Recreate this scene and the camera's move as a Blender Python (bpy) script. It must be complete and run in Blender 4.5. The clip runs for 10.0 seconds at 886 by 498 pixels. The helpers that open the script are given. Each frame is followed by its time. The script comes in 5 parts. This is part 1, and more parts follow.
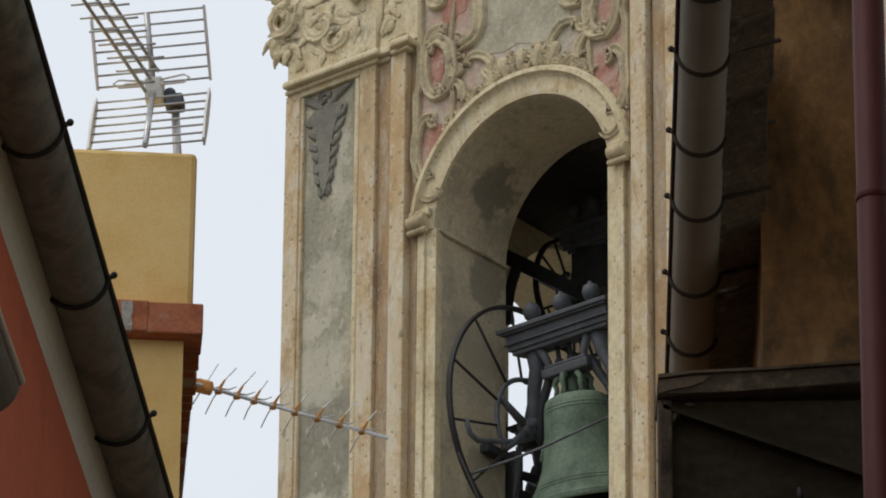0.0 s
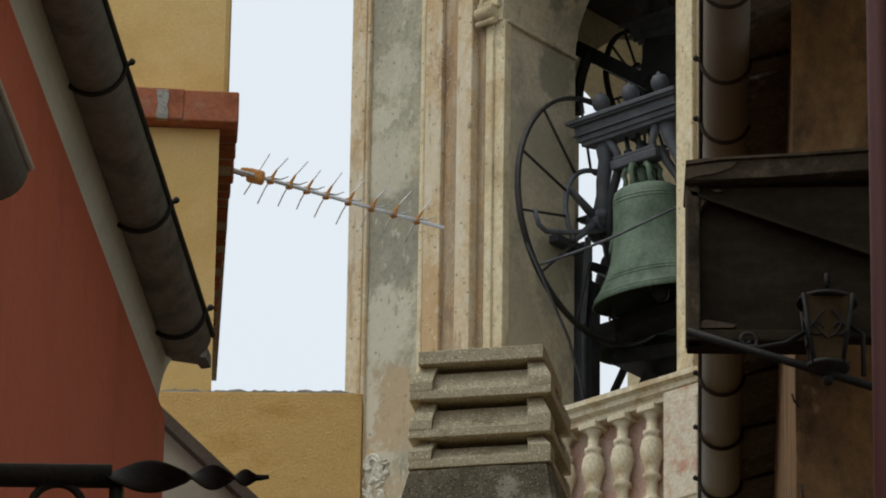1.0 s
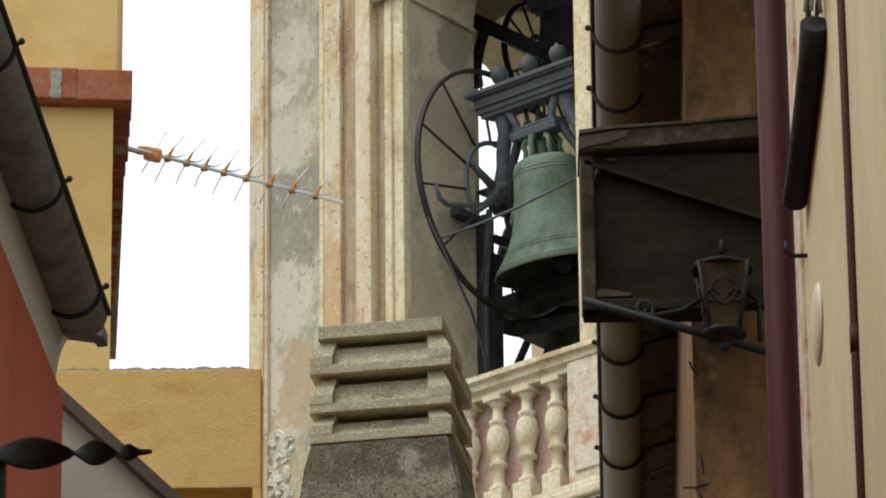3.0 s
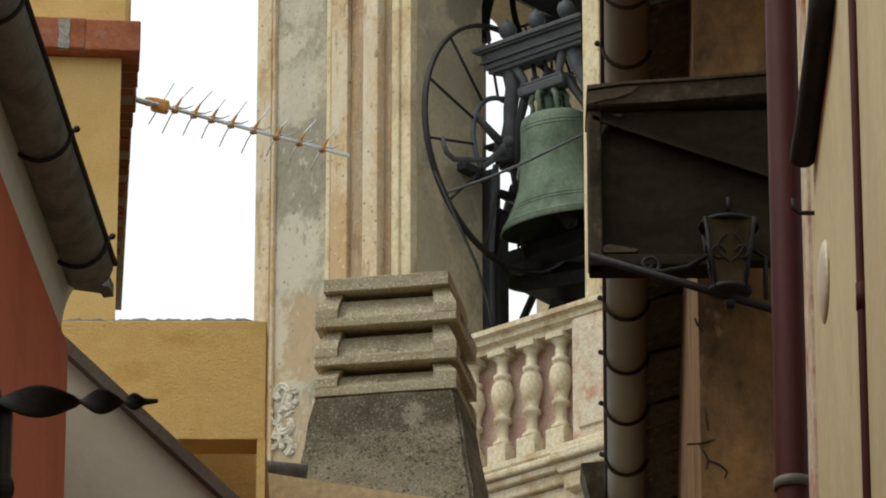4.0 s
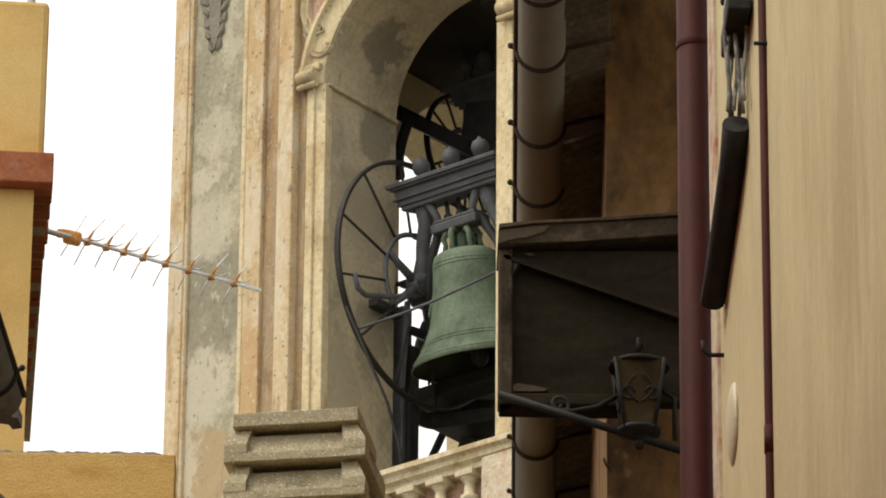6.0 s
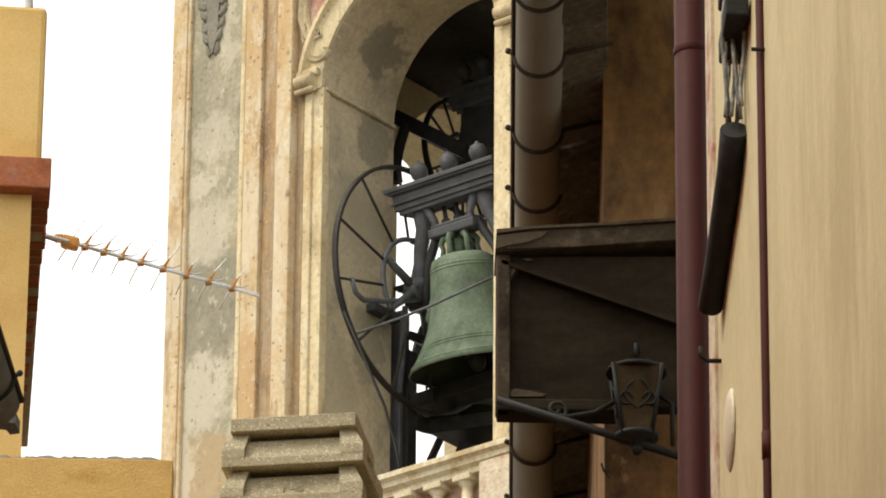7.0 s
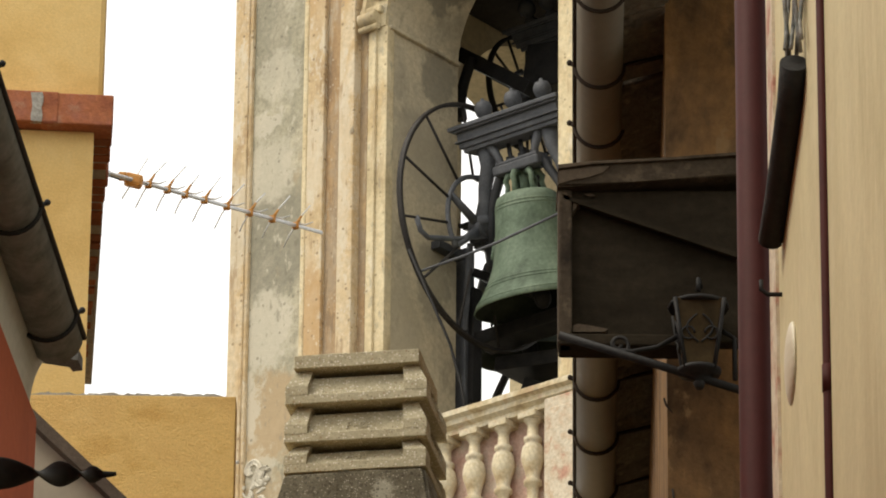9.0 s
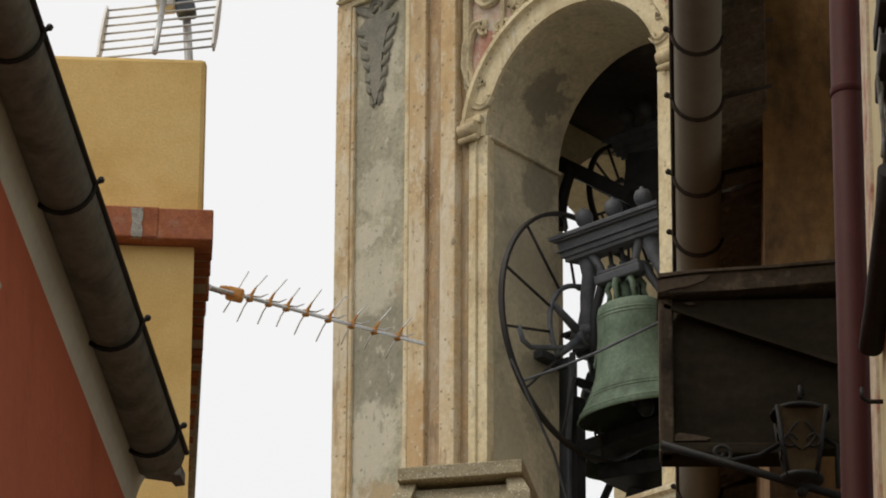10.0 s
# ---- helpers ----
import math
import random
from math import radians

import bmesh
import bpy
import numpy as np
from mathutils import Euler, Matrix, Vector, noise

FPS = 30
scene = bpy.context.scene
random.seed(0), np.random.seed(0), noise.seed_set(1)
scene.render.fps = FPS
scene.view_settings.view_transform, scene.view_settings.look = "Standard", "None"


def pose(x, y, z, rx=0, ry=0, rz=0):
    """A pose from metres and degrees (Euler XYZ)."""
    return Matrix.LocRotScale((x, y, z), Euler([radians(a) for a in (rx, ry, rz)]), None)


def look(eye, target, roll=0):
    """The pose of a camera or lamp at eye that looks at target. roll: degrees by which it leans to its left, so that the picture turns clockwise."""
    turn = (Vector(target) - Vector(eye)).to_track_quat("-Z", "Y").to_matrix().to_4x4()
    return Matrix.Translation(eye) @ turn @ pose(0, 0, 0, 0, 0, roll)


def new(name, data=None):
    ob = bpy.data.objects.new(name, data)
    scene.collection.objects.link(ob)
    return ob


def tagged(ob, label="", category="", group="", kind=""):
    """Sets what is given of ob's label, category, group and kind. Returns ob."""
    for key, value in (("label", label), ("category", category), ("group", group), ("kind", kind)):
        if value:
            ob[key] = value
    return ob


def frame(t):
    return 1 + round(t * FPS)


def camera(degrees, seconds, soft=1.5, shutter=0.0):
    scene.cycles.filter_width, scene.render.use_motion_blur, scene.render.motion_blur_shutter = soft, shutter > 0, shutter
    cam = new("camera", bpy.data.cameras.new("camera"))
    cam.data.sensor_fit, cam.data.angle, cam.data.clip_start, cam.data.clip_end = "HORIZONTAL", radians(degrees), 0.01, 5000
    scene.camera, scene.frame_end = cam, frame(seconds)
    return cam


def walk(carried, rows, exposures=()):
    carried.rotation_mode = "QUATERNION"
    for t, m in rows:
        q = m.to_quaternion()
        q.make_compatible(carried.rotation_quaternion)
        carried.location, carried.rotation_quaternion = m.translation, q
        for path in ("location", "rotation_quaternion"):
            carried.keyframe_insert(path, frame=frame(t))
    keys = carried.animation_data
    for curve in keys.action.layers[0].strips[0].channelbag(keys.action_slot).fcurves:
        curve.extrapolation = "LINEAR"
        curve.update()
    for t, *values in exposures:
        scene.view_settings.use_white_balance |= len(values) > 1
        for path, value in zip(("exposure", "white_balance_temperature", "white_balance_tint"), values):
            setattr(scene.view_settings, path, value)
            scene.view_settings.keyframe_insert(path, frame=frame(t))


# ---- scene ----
cam = camera(8.541, 10.0, soft=1.9)
PATH = [
    (0.0, pose(-0.2811, -0.0133, 1.6306, 116.1655, -0.4645, -0.4075)),
    (0.2, pose(-0.2066, -0.0041, 1.6093, 115.9600, -0.9565, -0.5565)),
    (0.5, pose(-0.1101, -0.0020, 1.6075, 114.7144, -0.6242, 0.0986)),
    (0.7, pose(-0.0721, -0.0037, 1.6086, 114.1756, -0.8373, 0.3388)),
    (1.0, pose(-0.0350, -0.0043, 1.6099, 114.1733, -0.7854, 0.5684)),
    (1.5, pose(0.0114, -0.0014, 1.6033, 114.3290, -0.3169, -0.0067)),
    (2.0, pose(0.0111, 0.0021, 1.5951, 114.2193, 0.5477, -0.3652)),
    (2.5, pose(0.0028, 0.0012, 1.5972, 113.9306, 0.7655, 0.1802)),
    (2.7, pose(0.0031, 0.0002, 1.5995, 113.9477, 0.6740, 0.1860)),
    (3.8, pose(0.0019, -0.0038, 1.6086, 113.6340, 0.2078, 0.1547)),
    (4.0, pose(0.0000, 0.0000, 1.6000, 113.5000, -0.0000, 0.0000)),
    (4.5, pose(-0.0065, -0.0027, 1.6063, 113.4372, -0.1145, -0.2465)),
    (5.0, pose(-0.0101, -0.0090, 1.6207, 113.8248, -0.4204, -0.3595)),
    (5.5, pose(-0.0063, -0.0042, 1.6097, 114.7396, -0.2424, -0.9002)),
    (5.7, pose(0.0005, -0.0016, 1.6037, 114.7961, -0.3019, -0.9993)),
    (6.8, pose(0.0071, -0.0008, 1.6018, 114.8995, -0.7467, -1.2578)),
    (7.0, pose(0.0048, -0.0027, 1.6062, 114.8595, -0.4319, -1.1465)),
    (7.5, pose(0.0178, -0.0008, 1.6018, 114.5368, -0.4187, -0.9351)),
    (8.0, pose(0.0227, -0.0009, 1.6020, 114.5444, -0.2837, -0.5271)),
    (8.5, pose(0.0292, 0.0003, 1.5992, 114.4929, -0.3721, -0.5997)),
    (9.0, pose(0.0222, 0.0013, 1.5970, 114.2639, -0.5014, -0.4632)),
    (9.5, pose(0.0205, -0.0030, 1.6068, 115.1880, -0.2084, 0.4267)),
    (10.0, pose(0.0320, -0.0020, 1.6030, 115.3082, -0.2757, 0.7399)),
]
EXPOSURES = [(0.0, -0.05, 6400, 10), (0.5, -0.05, 6400, 10), (1.0, -0.02, 6350, 7), (1.5, 0.0, 6350, 7), (1.8, 0.06, 6350, 7), (2.1, 0.45, 6350, 7),
             (2.5, 0.70, 6350, 6), (4.0, 0.36, 6650, 6), (4.5, 0.34, 7100, 10), (5.0, .46, 7200, 10), (5.5, 0.52, 7300, 10), (7.0, 0.94, 7400, 10), (8.0, 0.91, 7400, 10),
             (9.0, 0.76, 7300, 10), (9.5, 0.84, 7300, 10), (9.8, 0.2, 7000, 11), (10.0, 0.1, 7000, 11)]
walk(cam, PATH, EXPOSURES)

# ---- world and light: a bright overcast sky ----
world = bpy.data.worlds.new("overcast_sky")
scene.world = world
world.use_nodes = True
wn = world.node_tree.nodes
wl = world.node_tree.links
sky = wn.new("ShaderNodeTexSky")
sky.sky_type = "NISHITA"
sky.sun_disc = False
sky.sun_elevation = radians(52)
sky.sun_rotation = radians(250)
sky.dust_density = 4.0
cloud = wn.new("ShaderNodeTexNoise")
cloud.inputs["Scale"].default_value = 2.2
cloud.inputs["Detail"].default_value = 4.0
cloud_ramp = wn.new("ShaderNodeValToRGB")
cloud_ramp.color_ramp.elements[0].position, cloud_ramp.color_ramp.elements[1].position = 0.3, 0.75
cloud_ramp.color_ramp.elements[0].color = (8.2, 8.75, 9.4, 1)
cloud_ramp.color_ramp.elements[1].color = (10.0, 10.2, 10.4, 1)
sky_mix = wn.new("ShaderNodeMixRGB")
sky_mix.inputs[0].default_value = 0.88
wl.new(wn.new("ShaderNodeTexCoord").outputs["Generated"], cloud.inputs["Vector"])
wl.new(cloud.outputs["Fac"], cloud_ramp.inputs["Fac"])
wl.new(sky.outputs["Color"], sky_mix.inputs[1])
wl.new(cloud_ramp.outputs["Color"], sky_mix.inputs[2])
wl.new(sky_mix.outputs["Color"], wn["Background"].inputs["Color"])
wn["Background"].inputs["Strength"].default_value = 0.1

sun_data = bpy.data.lights.new("sun", "SUN")
sun_data.energy, sun_data.angle, sun_data.color = 1.2, radians(25), (1.0, 0.95, 0.86)
sun = new("sun", sun_data)
sun.matrix_world = look((-24, 22, 46), (0, 30, 12))

# ---- materials ----
def mat(name, colors, scale=3.0, rough=0.85, bump=0.25, fine=45.0, metal=0.0, hard=0.0, stretch=(1, 1, 1), grain=0.25, vary=0.0, dist=0.25, bscale=0.0, spec=0.35):
    """A weathered surface: large patches between the colours, fine grain over them, and relief."""
    m = bpy.data.materials.new(name)
    m.use_nodes = True
    nodes, links = m.node_tree.nodes, m.node_tree.links
    b = nodes["Principled BSDF"]
    tc = nodes.new("ShaderNodeTexCoord")
    mp = nodes.new("ShaderNodeMapping")
    mp.inputs["Scale"].default_value = stretch
    links.new(tc.outputs["Object"], mp.inputs["Vector"])
    big = nodes.new("ShaderNodeTexNoise")
    big.inputs["Scale"].default_value = scale
    big.inputs["Detail"].default_value = 7
    big.inputs["Roughness"].default_value = 0.62
    big.inputs["Distortion"].default_value = dist
    links.new(mp.outputs["Vector"], big.inputs["Vector"])
    ramp = nodes.new("ShaderNodeValToRGB")
    n = len(colors)
    el = ramp.color_ramp.elements
    lo, hi = 0.34 + 0.1 * hard, 0.66 - 0.1 * hard
    while len(el) < n:
        el.new(0.5)
    for i, c in enumerate(colors):
        el[i].position = lo + (hi - lo) * i / max(1, n - 1)
        el[i].color = (*c, 1)
    links.new(big.outputs["Fac"], ramp.inputs["Fac"])
    small = nodes.new("ShaderNodeTexNoise")
    small.inputs["Scale"].default_value = fine
    small.inputs["Detail"].default_value = 5
    small.inputs["Roughness"].default_value = 0.7
    links.new(tc.outputs["Object"], small.inputs["Vector"])
    span = nodes.new("ShaderNodeMapRange")
    span.inputs["From Min"].default_value, span.inputs["From Max"].default_value = 0.25, 0.75
    span.inputs["To Min"].default_value, span.inputs["To Max"].default_value = 1 - grain, 1 + grain
    links.new(small.outputs["Fac"], span.inputs["Value"])
    mul = nodes.new("ShaderNodeVectorMath")
    mul.operation = "SCALE"
    links.new(ramp.outputs["Color"], mul.inputs[0])
    links.new(span.outputs["Result"], mul.inputs["Scale"])
    out = mul.outputs["Vector"]
    if vary:
        info = nodes.new("ShaderNodeObjectInfo")
        r2 = nodes.new("ShaderNodeMapRange")
        r2.inputs["To Min"].default_value, r2.inputs["To Max"].default_value = 1 - vary, 1 + vary
        links.new(info.outputs["Random"], r2.inputs["Value"])
        m2 = nodes.new("ShaderNodeVectorMath")
        m2.operation = "SCALE"
        links.new(out, m2.inputs[0])
        links.new(r2.outputs["Result"], m2.inputs["Scale"])
        out = m2.outputs["Vector"]
    links.new(out, b.inputs["Base Color"])
    b.inputs["Roughness"].default_value = rough
    b.inputs["Metallic"].default_value = metal
    b.inputs["Specular IOR Level"].default_value = spec
    if bump:
        bp = nodes.new("ShaderNodeBump")
        bp.inputs["Strength"].default_value = bump
        bp.inputs["Distance"].default_value = bscale or 0.02
        add = nodes.new("ShaderNodeMath")
        add.operation = "ADD"
        links.new(small.outputs["Fac"], add.inputs[0])
        links.new(big.outputs["Fac"], add.inputs[1])
        links.new(add.outputs["Value"], bp.inputs["Height"])
        links.new(bp.outputs["Normal"], b.inputs["Normal"])
    return m


def stains(m, spots, wobble=.22, scale=7.0):
    """Soft-edged worn areas at given places of a surface: (centre, radii, colour, strength)."""
    nodes, links = m.node_tree.nodes, m.node_tree.links
    b = nodes["Principled BSDF"]
    out = b.inputs["Base Color"].links[0].from_socket
    tc = nodes.new("ShaderNodeTexCoord")
    nz = nodes.new("ShaderNodeTexNoise")
    nz.inputs["Scale"].default_value, nz.inputs["Detail"].default_value, nz.inputs["Roughness"].default_value = scale, 8, .7
    links.new(tc.outputs["Object"], nz.inputs["Vector"])
    half = nodes.new("ShaderNodeVectorMath")
    half.operation = "MULTIPLY_ADD"
    half.inputs[1].default_value, half.inputs[2].default_value = (2 * wobble,) * 3, (-wobble,) * 3
    links.new(nz.outputs["Color"], half.inputs[0])
    add = nodes.new("ShaderNodeVectorMath")
    links.new(tc.outputs["Object"], add.inputs[0])
    links.new(half.outputs["Vector"], add.inputs[1])
    for c, r, col, k in spots:
        sub = nodes.new("ShaderNodeVectorMath")
        sub.operation = "SUBTRACT"
        sub.inputs[1].default_value = c
        links.new(add.outputs["Vector"], sub.inputs[0])
        div = nodes.new("ShaderNodeVectorMath")
        div.operation = "DIVIDE"
        div.inputs[1].default_value = r
        links.new(sub.outputs["Vector"], div.inputs[0])
        ln = nodes.new("ShaderNodeVectorMath")
        ln.operation = "LENGTH"
        links.new(div.outputs["Vector"], ln.inputs[0])
        mr = nodes.new("ShaderNodeMapRange")
        mr.inputs["From Min"].default_value, mr.inputs["From Max"].default_value = .8, 1.12
        mr.inputs["To Min"].default_value, mr.inputs["To Max"].default_value = k, 0
        links.new(ln.outputs["Value"], mr.inputs["Value"])
        mx = nodes.new("ShaderNodeMixRGB")
        mx.inputs[2].default_value = (*col, 1)
        links.new(mr.outputs["Result"], mx.inputs[0])
        links.new(out, mx.inputs[1])
        out = mx.outputs["Color"]
    links.new(out, b.inputs["Base Color"])


def chips(m, col, scale=9.0, lo=.56, k=.7, stretch=(1, 1, .45), soft=.07):
    """Hard-edged flaked spots of another colour, with a shallow step in the relief."""
    nodes, links = m.node_tree.nodes, m.node_tree.links
    b = nodes["Principled BSDF"]
    out = b.inputs["Base Color"].links[0].from_socket
    tc = nodes.new("ShaderNodeTexCoord")
    mp = nodes.new("ShaderNodeMapping")
    mp.inputs["Scale"].default_value = stretch
    mp.inputs["Location"].default_value = (scale * 3.1, scale, scale * 1.7)
    links.new(tc.outputs["Object"], mp.inputs["Vector"])
    nz = nodes.new("ShaderNodeTexNoise")
    nz.inputs["Scale"].default_value, nz.inputs["Detail"].default_value, nz.inputs["Roughness"].default_value = scale, 7, .68
    links.new(mp.outputs["Vector"], nz.inputs["Vector"])
    mr = nodes.new("ShaderNodeMapRange")
    mr.inputs["From Min"].default_value, mr.inputs["From Max"].default_value = lo, lo + soft
    mr.inputs["To Max"].default_value = k
    links.new(nz.outputs["Fac"], mr.inputs["Value"])
    mx = nodes.new("ShaderNodeMixRGB")
    mx.inputs[2].default_value = (*col, 1)
    links.new(mr.outputs["Result"], mx.inputs[0])
    links.new(out, mx.inputs[1])
    links.new(mx.outputs["Color"], b.inputs["Base Color"])


def flecks(m, col, scale, keep, size, k=.9):
    """Scattered small stones of another colour: keep is the share of cells that show one."""
    nodes, links = m.node_tree.nodes, m.node_tree.links
    b = nodes["Principled BSDF"]
    out = b.inputs["Base Color"].links[0].from_socket
    tc = nodes.new("ShaderNodeTexCoord")
    vo = nodes.new("ShaderNodeTexVoronoi")
    vo.inputs["Scale"].default_value = scale
    links.new(tc.outputs["Object"], vo.inputs["Vector"])
    near = nodes.new("ShaderNodeMapRange")
    near.inputs["From Min"].default_value, near.inputs["From Max"].default_value = size, size * .75
    links.new(vo.outputs["Distance"], near.inputs["Value"])
    sep = nodes.new("ShaderNodeSeparateColor")
    links.new(vo.outputs["Color"], sep.inputs["Color"])
    some = nodes.new("ShaderNodeMath")
    some.operation = "LESS_THAN"
    some.inputs[1].default_value = keep
    links.new(sep.outputs["Red"], some.inputs[0])
    both = nodes.new("ShaderNodeMath")
    both.operation = "MULTIPLY"
    links.new(near.outputs["Result"], both.inputs[0])
    links.new(some.outputs["Value"], both.inputs[1])
    fac = nodes.new("ShaderNodeMath")
    fac.operation = "MULTIPLY"
    fac.inputs[1].default_value = k
    links.new(both.outputs["Value"], fac.inputs[0])
    mx = nodes.new("ShaderNodeMixRGB")
    mx.inputs[2].default_value = (*col, 1)
    links.new(fac.outputs["Value"], mx.inputs[0])
    links.new(out, mx.inputs[1])
    links.new(mx.outputs["Color"], b.inputs["Base Color"])


M_PANEL = mat("grey_weathered_plaster", [(.25, .235, .165), (.34, .315, .225), (.31, .29, .21), (.40, .365, .265), (.45, .41, .30)], 3.0, hard=.0, fine=30, stretch=(1.2, 1.2, .8), grain=.28, bump=.2)
M_OCHRE = mat("ochre_limewash", [(.40, .28, .155), (.50, .38, .22), (.56, .46, .31), (.50, .36, .195), (.58, .49, .35)], 2.2, hard=.0, fine=26, stretch=(1.1, 1.1, .55), grain=.2, bump=.15)
M_CREAM = mat("cream_stucco", [(.40, .32, .19), (.55, .455, .28), (.61, .525, .345), (.50, .38, .21)], 2.4, hard=.0, fine=28, stretch=(1.1, 1.1, .7), grain=.2, bump=.18)
M_REVEAL = mat("grey_beige_plaster", [(.32, .285, .205), (.45, .39, .275), (.51, .44, .305), (.46, .40, .285)], 1.7, hard=.0, fine=26, bump=.15)
M_STUCCO = mat("worn_stucco_relief", [(.37, .305, .195), (.50, .42, .27), (.55, .46, .29)], 3, fine=35)
M_PINK = mat("faded_red_fresco", [(.38, .20, .15), (.44, .30, .23), (.42, .36, .28), (.46, .42, .33)], 3.0, hard=.2, fine=30)
# Near black stands in for shade in bell chamber and cowl; also fills cracks
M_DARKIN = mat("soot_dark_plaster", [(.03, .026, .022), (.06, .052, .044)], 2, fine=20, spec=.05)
M_INNER = mat("inner_yellow_plaster", [(.48, .40, .25), (.60, .51, .33)], 2, fine=20)
M_BELL = mat("green_bronze_patina", [(.085, .12, .085), (.14, .195, .14), (.18, .235, .175)], 4.5, rough=.7, bump=.12, fine=40, metal=.0, spec=.25)
M_IRON = mat("grey_painted_iron", [(.06, .065, .075), (.11, .117, .13)], 6, rough=.6, bump=.15, fine=60)
M_BLACKIRON = mat("black_iron", [(.012, .012, .0125), (.026, .025, .024)], 9, rough=.6, bump=.2, fine=70, spec=.2)
M_YELLOW = mat("yellow_roughcast", [(.60, .385, .13), (.70, .475, .18), (.74, .53, .225)], 2.4, fine=110, bump=.25, grain=.10)
M_YELLOW2 = mat("orange_yellow_roughcast", [(.62, .37, .11), (.72, .47, .165), (.68, .43, .15), (.74, .50, .19)], 4, fine=110, bump=.5, grain=.13, stretch=(.7, .7, 1.3))
M_BRICK = mat("red_brick", [(.24, .075, .035), (.34, .115, .05), (.28, .10, .06)], 9, fine=60, bump=.4, vary=.18)
M_MORTAR = mat("grey_mortar", [(.30, .285, .25), (.44, .42, .37)], 14, fine=80, bump=.6)
M_RED = mat("red_house_paint", [(.34, .083, .04), (.43, .11, .053), (.40, .098, .047)], 1.2, fine=25, bump=.12, grain=.1, stretch=(1, 1, .4))
M_COVE = mat("pale_cove_paint", [(.44, .41, .33), (.54, .51, .42)], 2, fine=30, bump=.1, grain=.08)
M_ZINC = mat("stained_zinc", [(.085, .088, .07), (.20, .20, .165), (.145, .145, .12)], 5, rough=.6, bump=.15, fine=25, hard=.1)
M_TAUPE = mat("taupe_painted_metal", [(.17, .15, .12), (.23, .205, .165)], 1.5, rough=.6, bump=.05, fine=30, grain=.06)
M_STRAP = mat("brown_iron_strap", [(.03, .022, .017), (.055, .040, .030)], 9, rough=.7, fine=70, spec=.15)
M_SLATE = mat("dark_slate", [(.055, .047, .039), (.14, .120, .094), (.092, .079, .062)], 5, fine=35, bump=.6, vary=.35, spec=.1)
M_ORANGE = mat("stained_orange_plaster", [(.070, .042, .022), (.16, .092, .042), (.235, .130, .054), (.11, .068, .036)], 2.6, hard=.1, fine=24, stretch=(1.2, 1.2, .6), spec=.12)
M_PURPLE = mat("maroon_painted_pipe", [(.040, .010, .009), (.062, .016, .014), (.048, .012, .011)], 3, rough=.6, bump=.06, fine=30, grain=.12, spec=.12, stretch=(1, 1, .3))
M_CREAMW = mat("cream_house_paint", [(.475, .41, .235), (.595, .53, .325), (.53, .465, .28), (.605, .545, .35)], 3, fine=30, bump=.1, grain=.08, stretch=(1, .5, .16))
M_CONCRETE = mat("exposed_aggregate_concrete", [(.35, .31, .205), (.45, .405, .28), (.40, .36, .245)], 6, fine=90, bump=.4, grain=.25, hard=.0)
M_CONCRETE_DK = mat("mossy_pebble_concrete", [(.17, .148, .105), (.28, .25, .18), (.37, .335, .25)], 4, fine=70, bump=.9, grain=.45)
M_WOODBOX = mat("dark_stained_boards", [(.020, .016, .011), (.036, .029, .020)], 3, rough=.95, fine=35, stretch=(1, 1, 3), spec=.04)
M_WOODEDGE = mat("worn_brown_edge", [(.022, .016, .011), (.06, .045, .03), (.04, .03, .02)], 6, fine=50, spec=.15)
M_FLAKE = mat("pale_bare_wood", [(.05, .038, .026), (.09, .068, .048), (.065, .05, .035)], 8, fine=60, spec=.15)
M_TRIM = mat("brown_roof_trim", [(.07, .05, .038), (.12, .09, .068)], 6, fine=40)
M_GREYWALL = mat("pale_beige_wall", [(.44, .40, .32), (.53, .48, .39)], 1.5, fine=30, bump=.1, grain=.06)
M_ALU = mat("weathered_aluminium", [(.42, .42, .41), (.56, .56, .55)], 12, rough=.4, bump=.05, metal=.6)
M_RUSTPL = mat("orange_rusty_clip", [(.36, .15, .03), (.5, .25, .07)], 30, rough=.7, fine=90)
M_WHITEPL = mat("white_plastic", [(.62, .61, .57), (.72, .71, .67)], 10, rough=.5, bump=.05, grain=.05)
M_BLACK = mat("black_rubber_sleeve", [(.008, .008, .008), (.018, .017, .016)], 12, rough=.75, fine=60, stretch=(1, 1, .3))
M_CABLE = mat("grey_green_cables", [(.07, .085, .08), (.22, .225, .21), (.34, .34, .32)], 20, rough=.6, fine=40)
M_GLASS = mat("amber_dusty_glass", [(.035, .023, .010), (.075, .05, .022)], 8, rough=.5, bump=.1, spec=.1)
M_OLIVE = mat("olive_grey_metal", [(.10, .095, .075), (.15, .14, .115)], 5, rough=.6, bump=.05)
M_STONE = mat("grey_ground_stone", [(.12, .11, .10), (.2, .19, .17)], 2, fine=20)
M_TILE = mat("grey_lichen_tile", [(.12, .115, .105), (.22, .21, .19)], 10, fine=70, bump=.6)
M_BALUST = mat("weathered_balustrade_stone", [(.41, .31, .18), (.54, .455, .295), (.60, .54, .40), (.48, .36, .22)], 5, hard=.1, fine=40)
M_DROP = mat("grey_stucco", [(.14, .135, .11), (.22, .205, .165)], 5, fine=40)
M_PIER = mat("peeling_pink_cream", [(.43, .24, .17), (.49, .40, .29), (.55, .49, .38), (.47, .36, .25)], 7, hard=.1, fine=40)
M_GABLE = mat("beige_plaster", [(.76, .58, .32), (.84, .67, .41)], 2.5, fine=30)
M_WHITEPEEL = mat("peeling_white_pink", [(.42, .2, .15), (.55, .46, .34), (.62, .56, .44)], 9, hard=.2, fine=50)
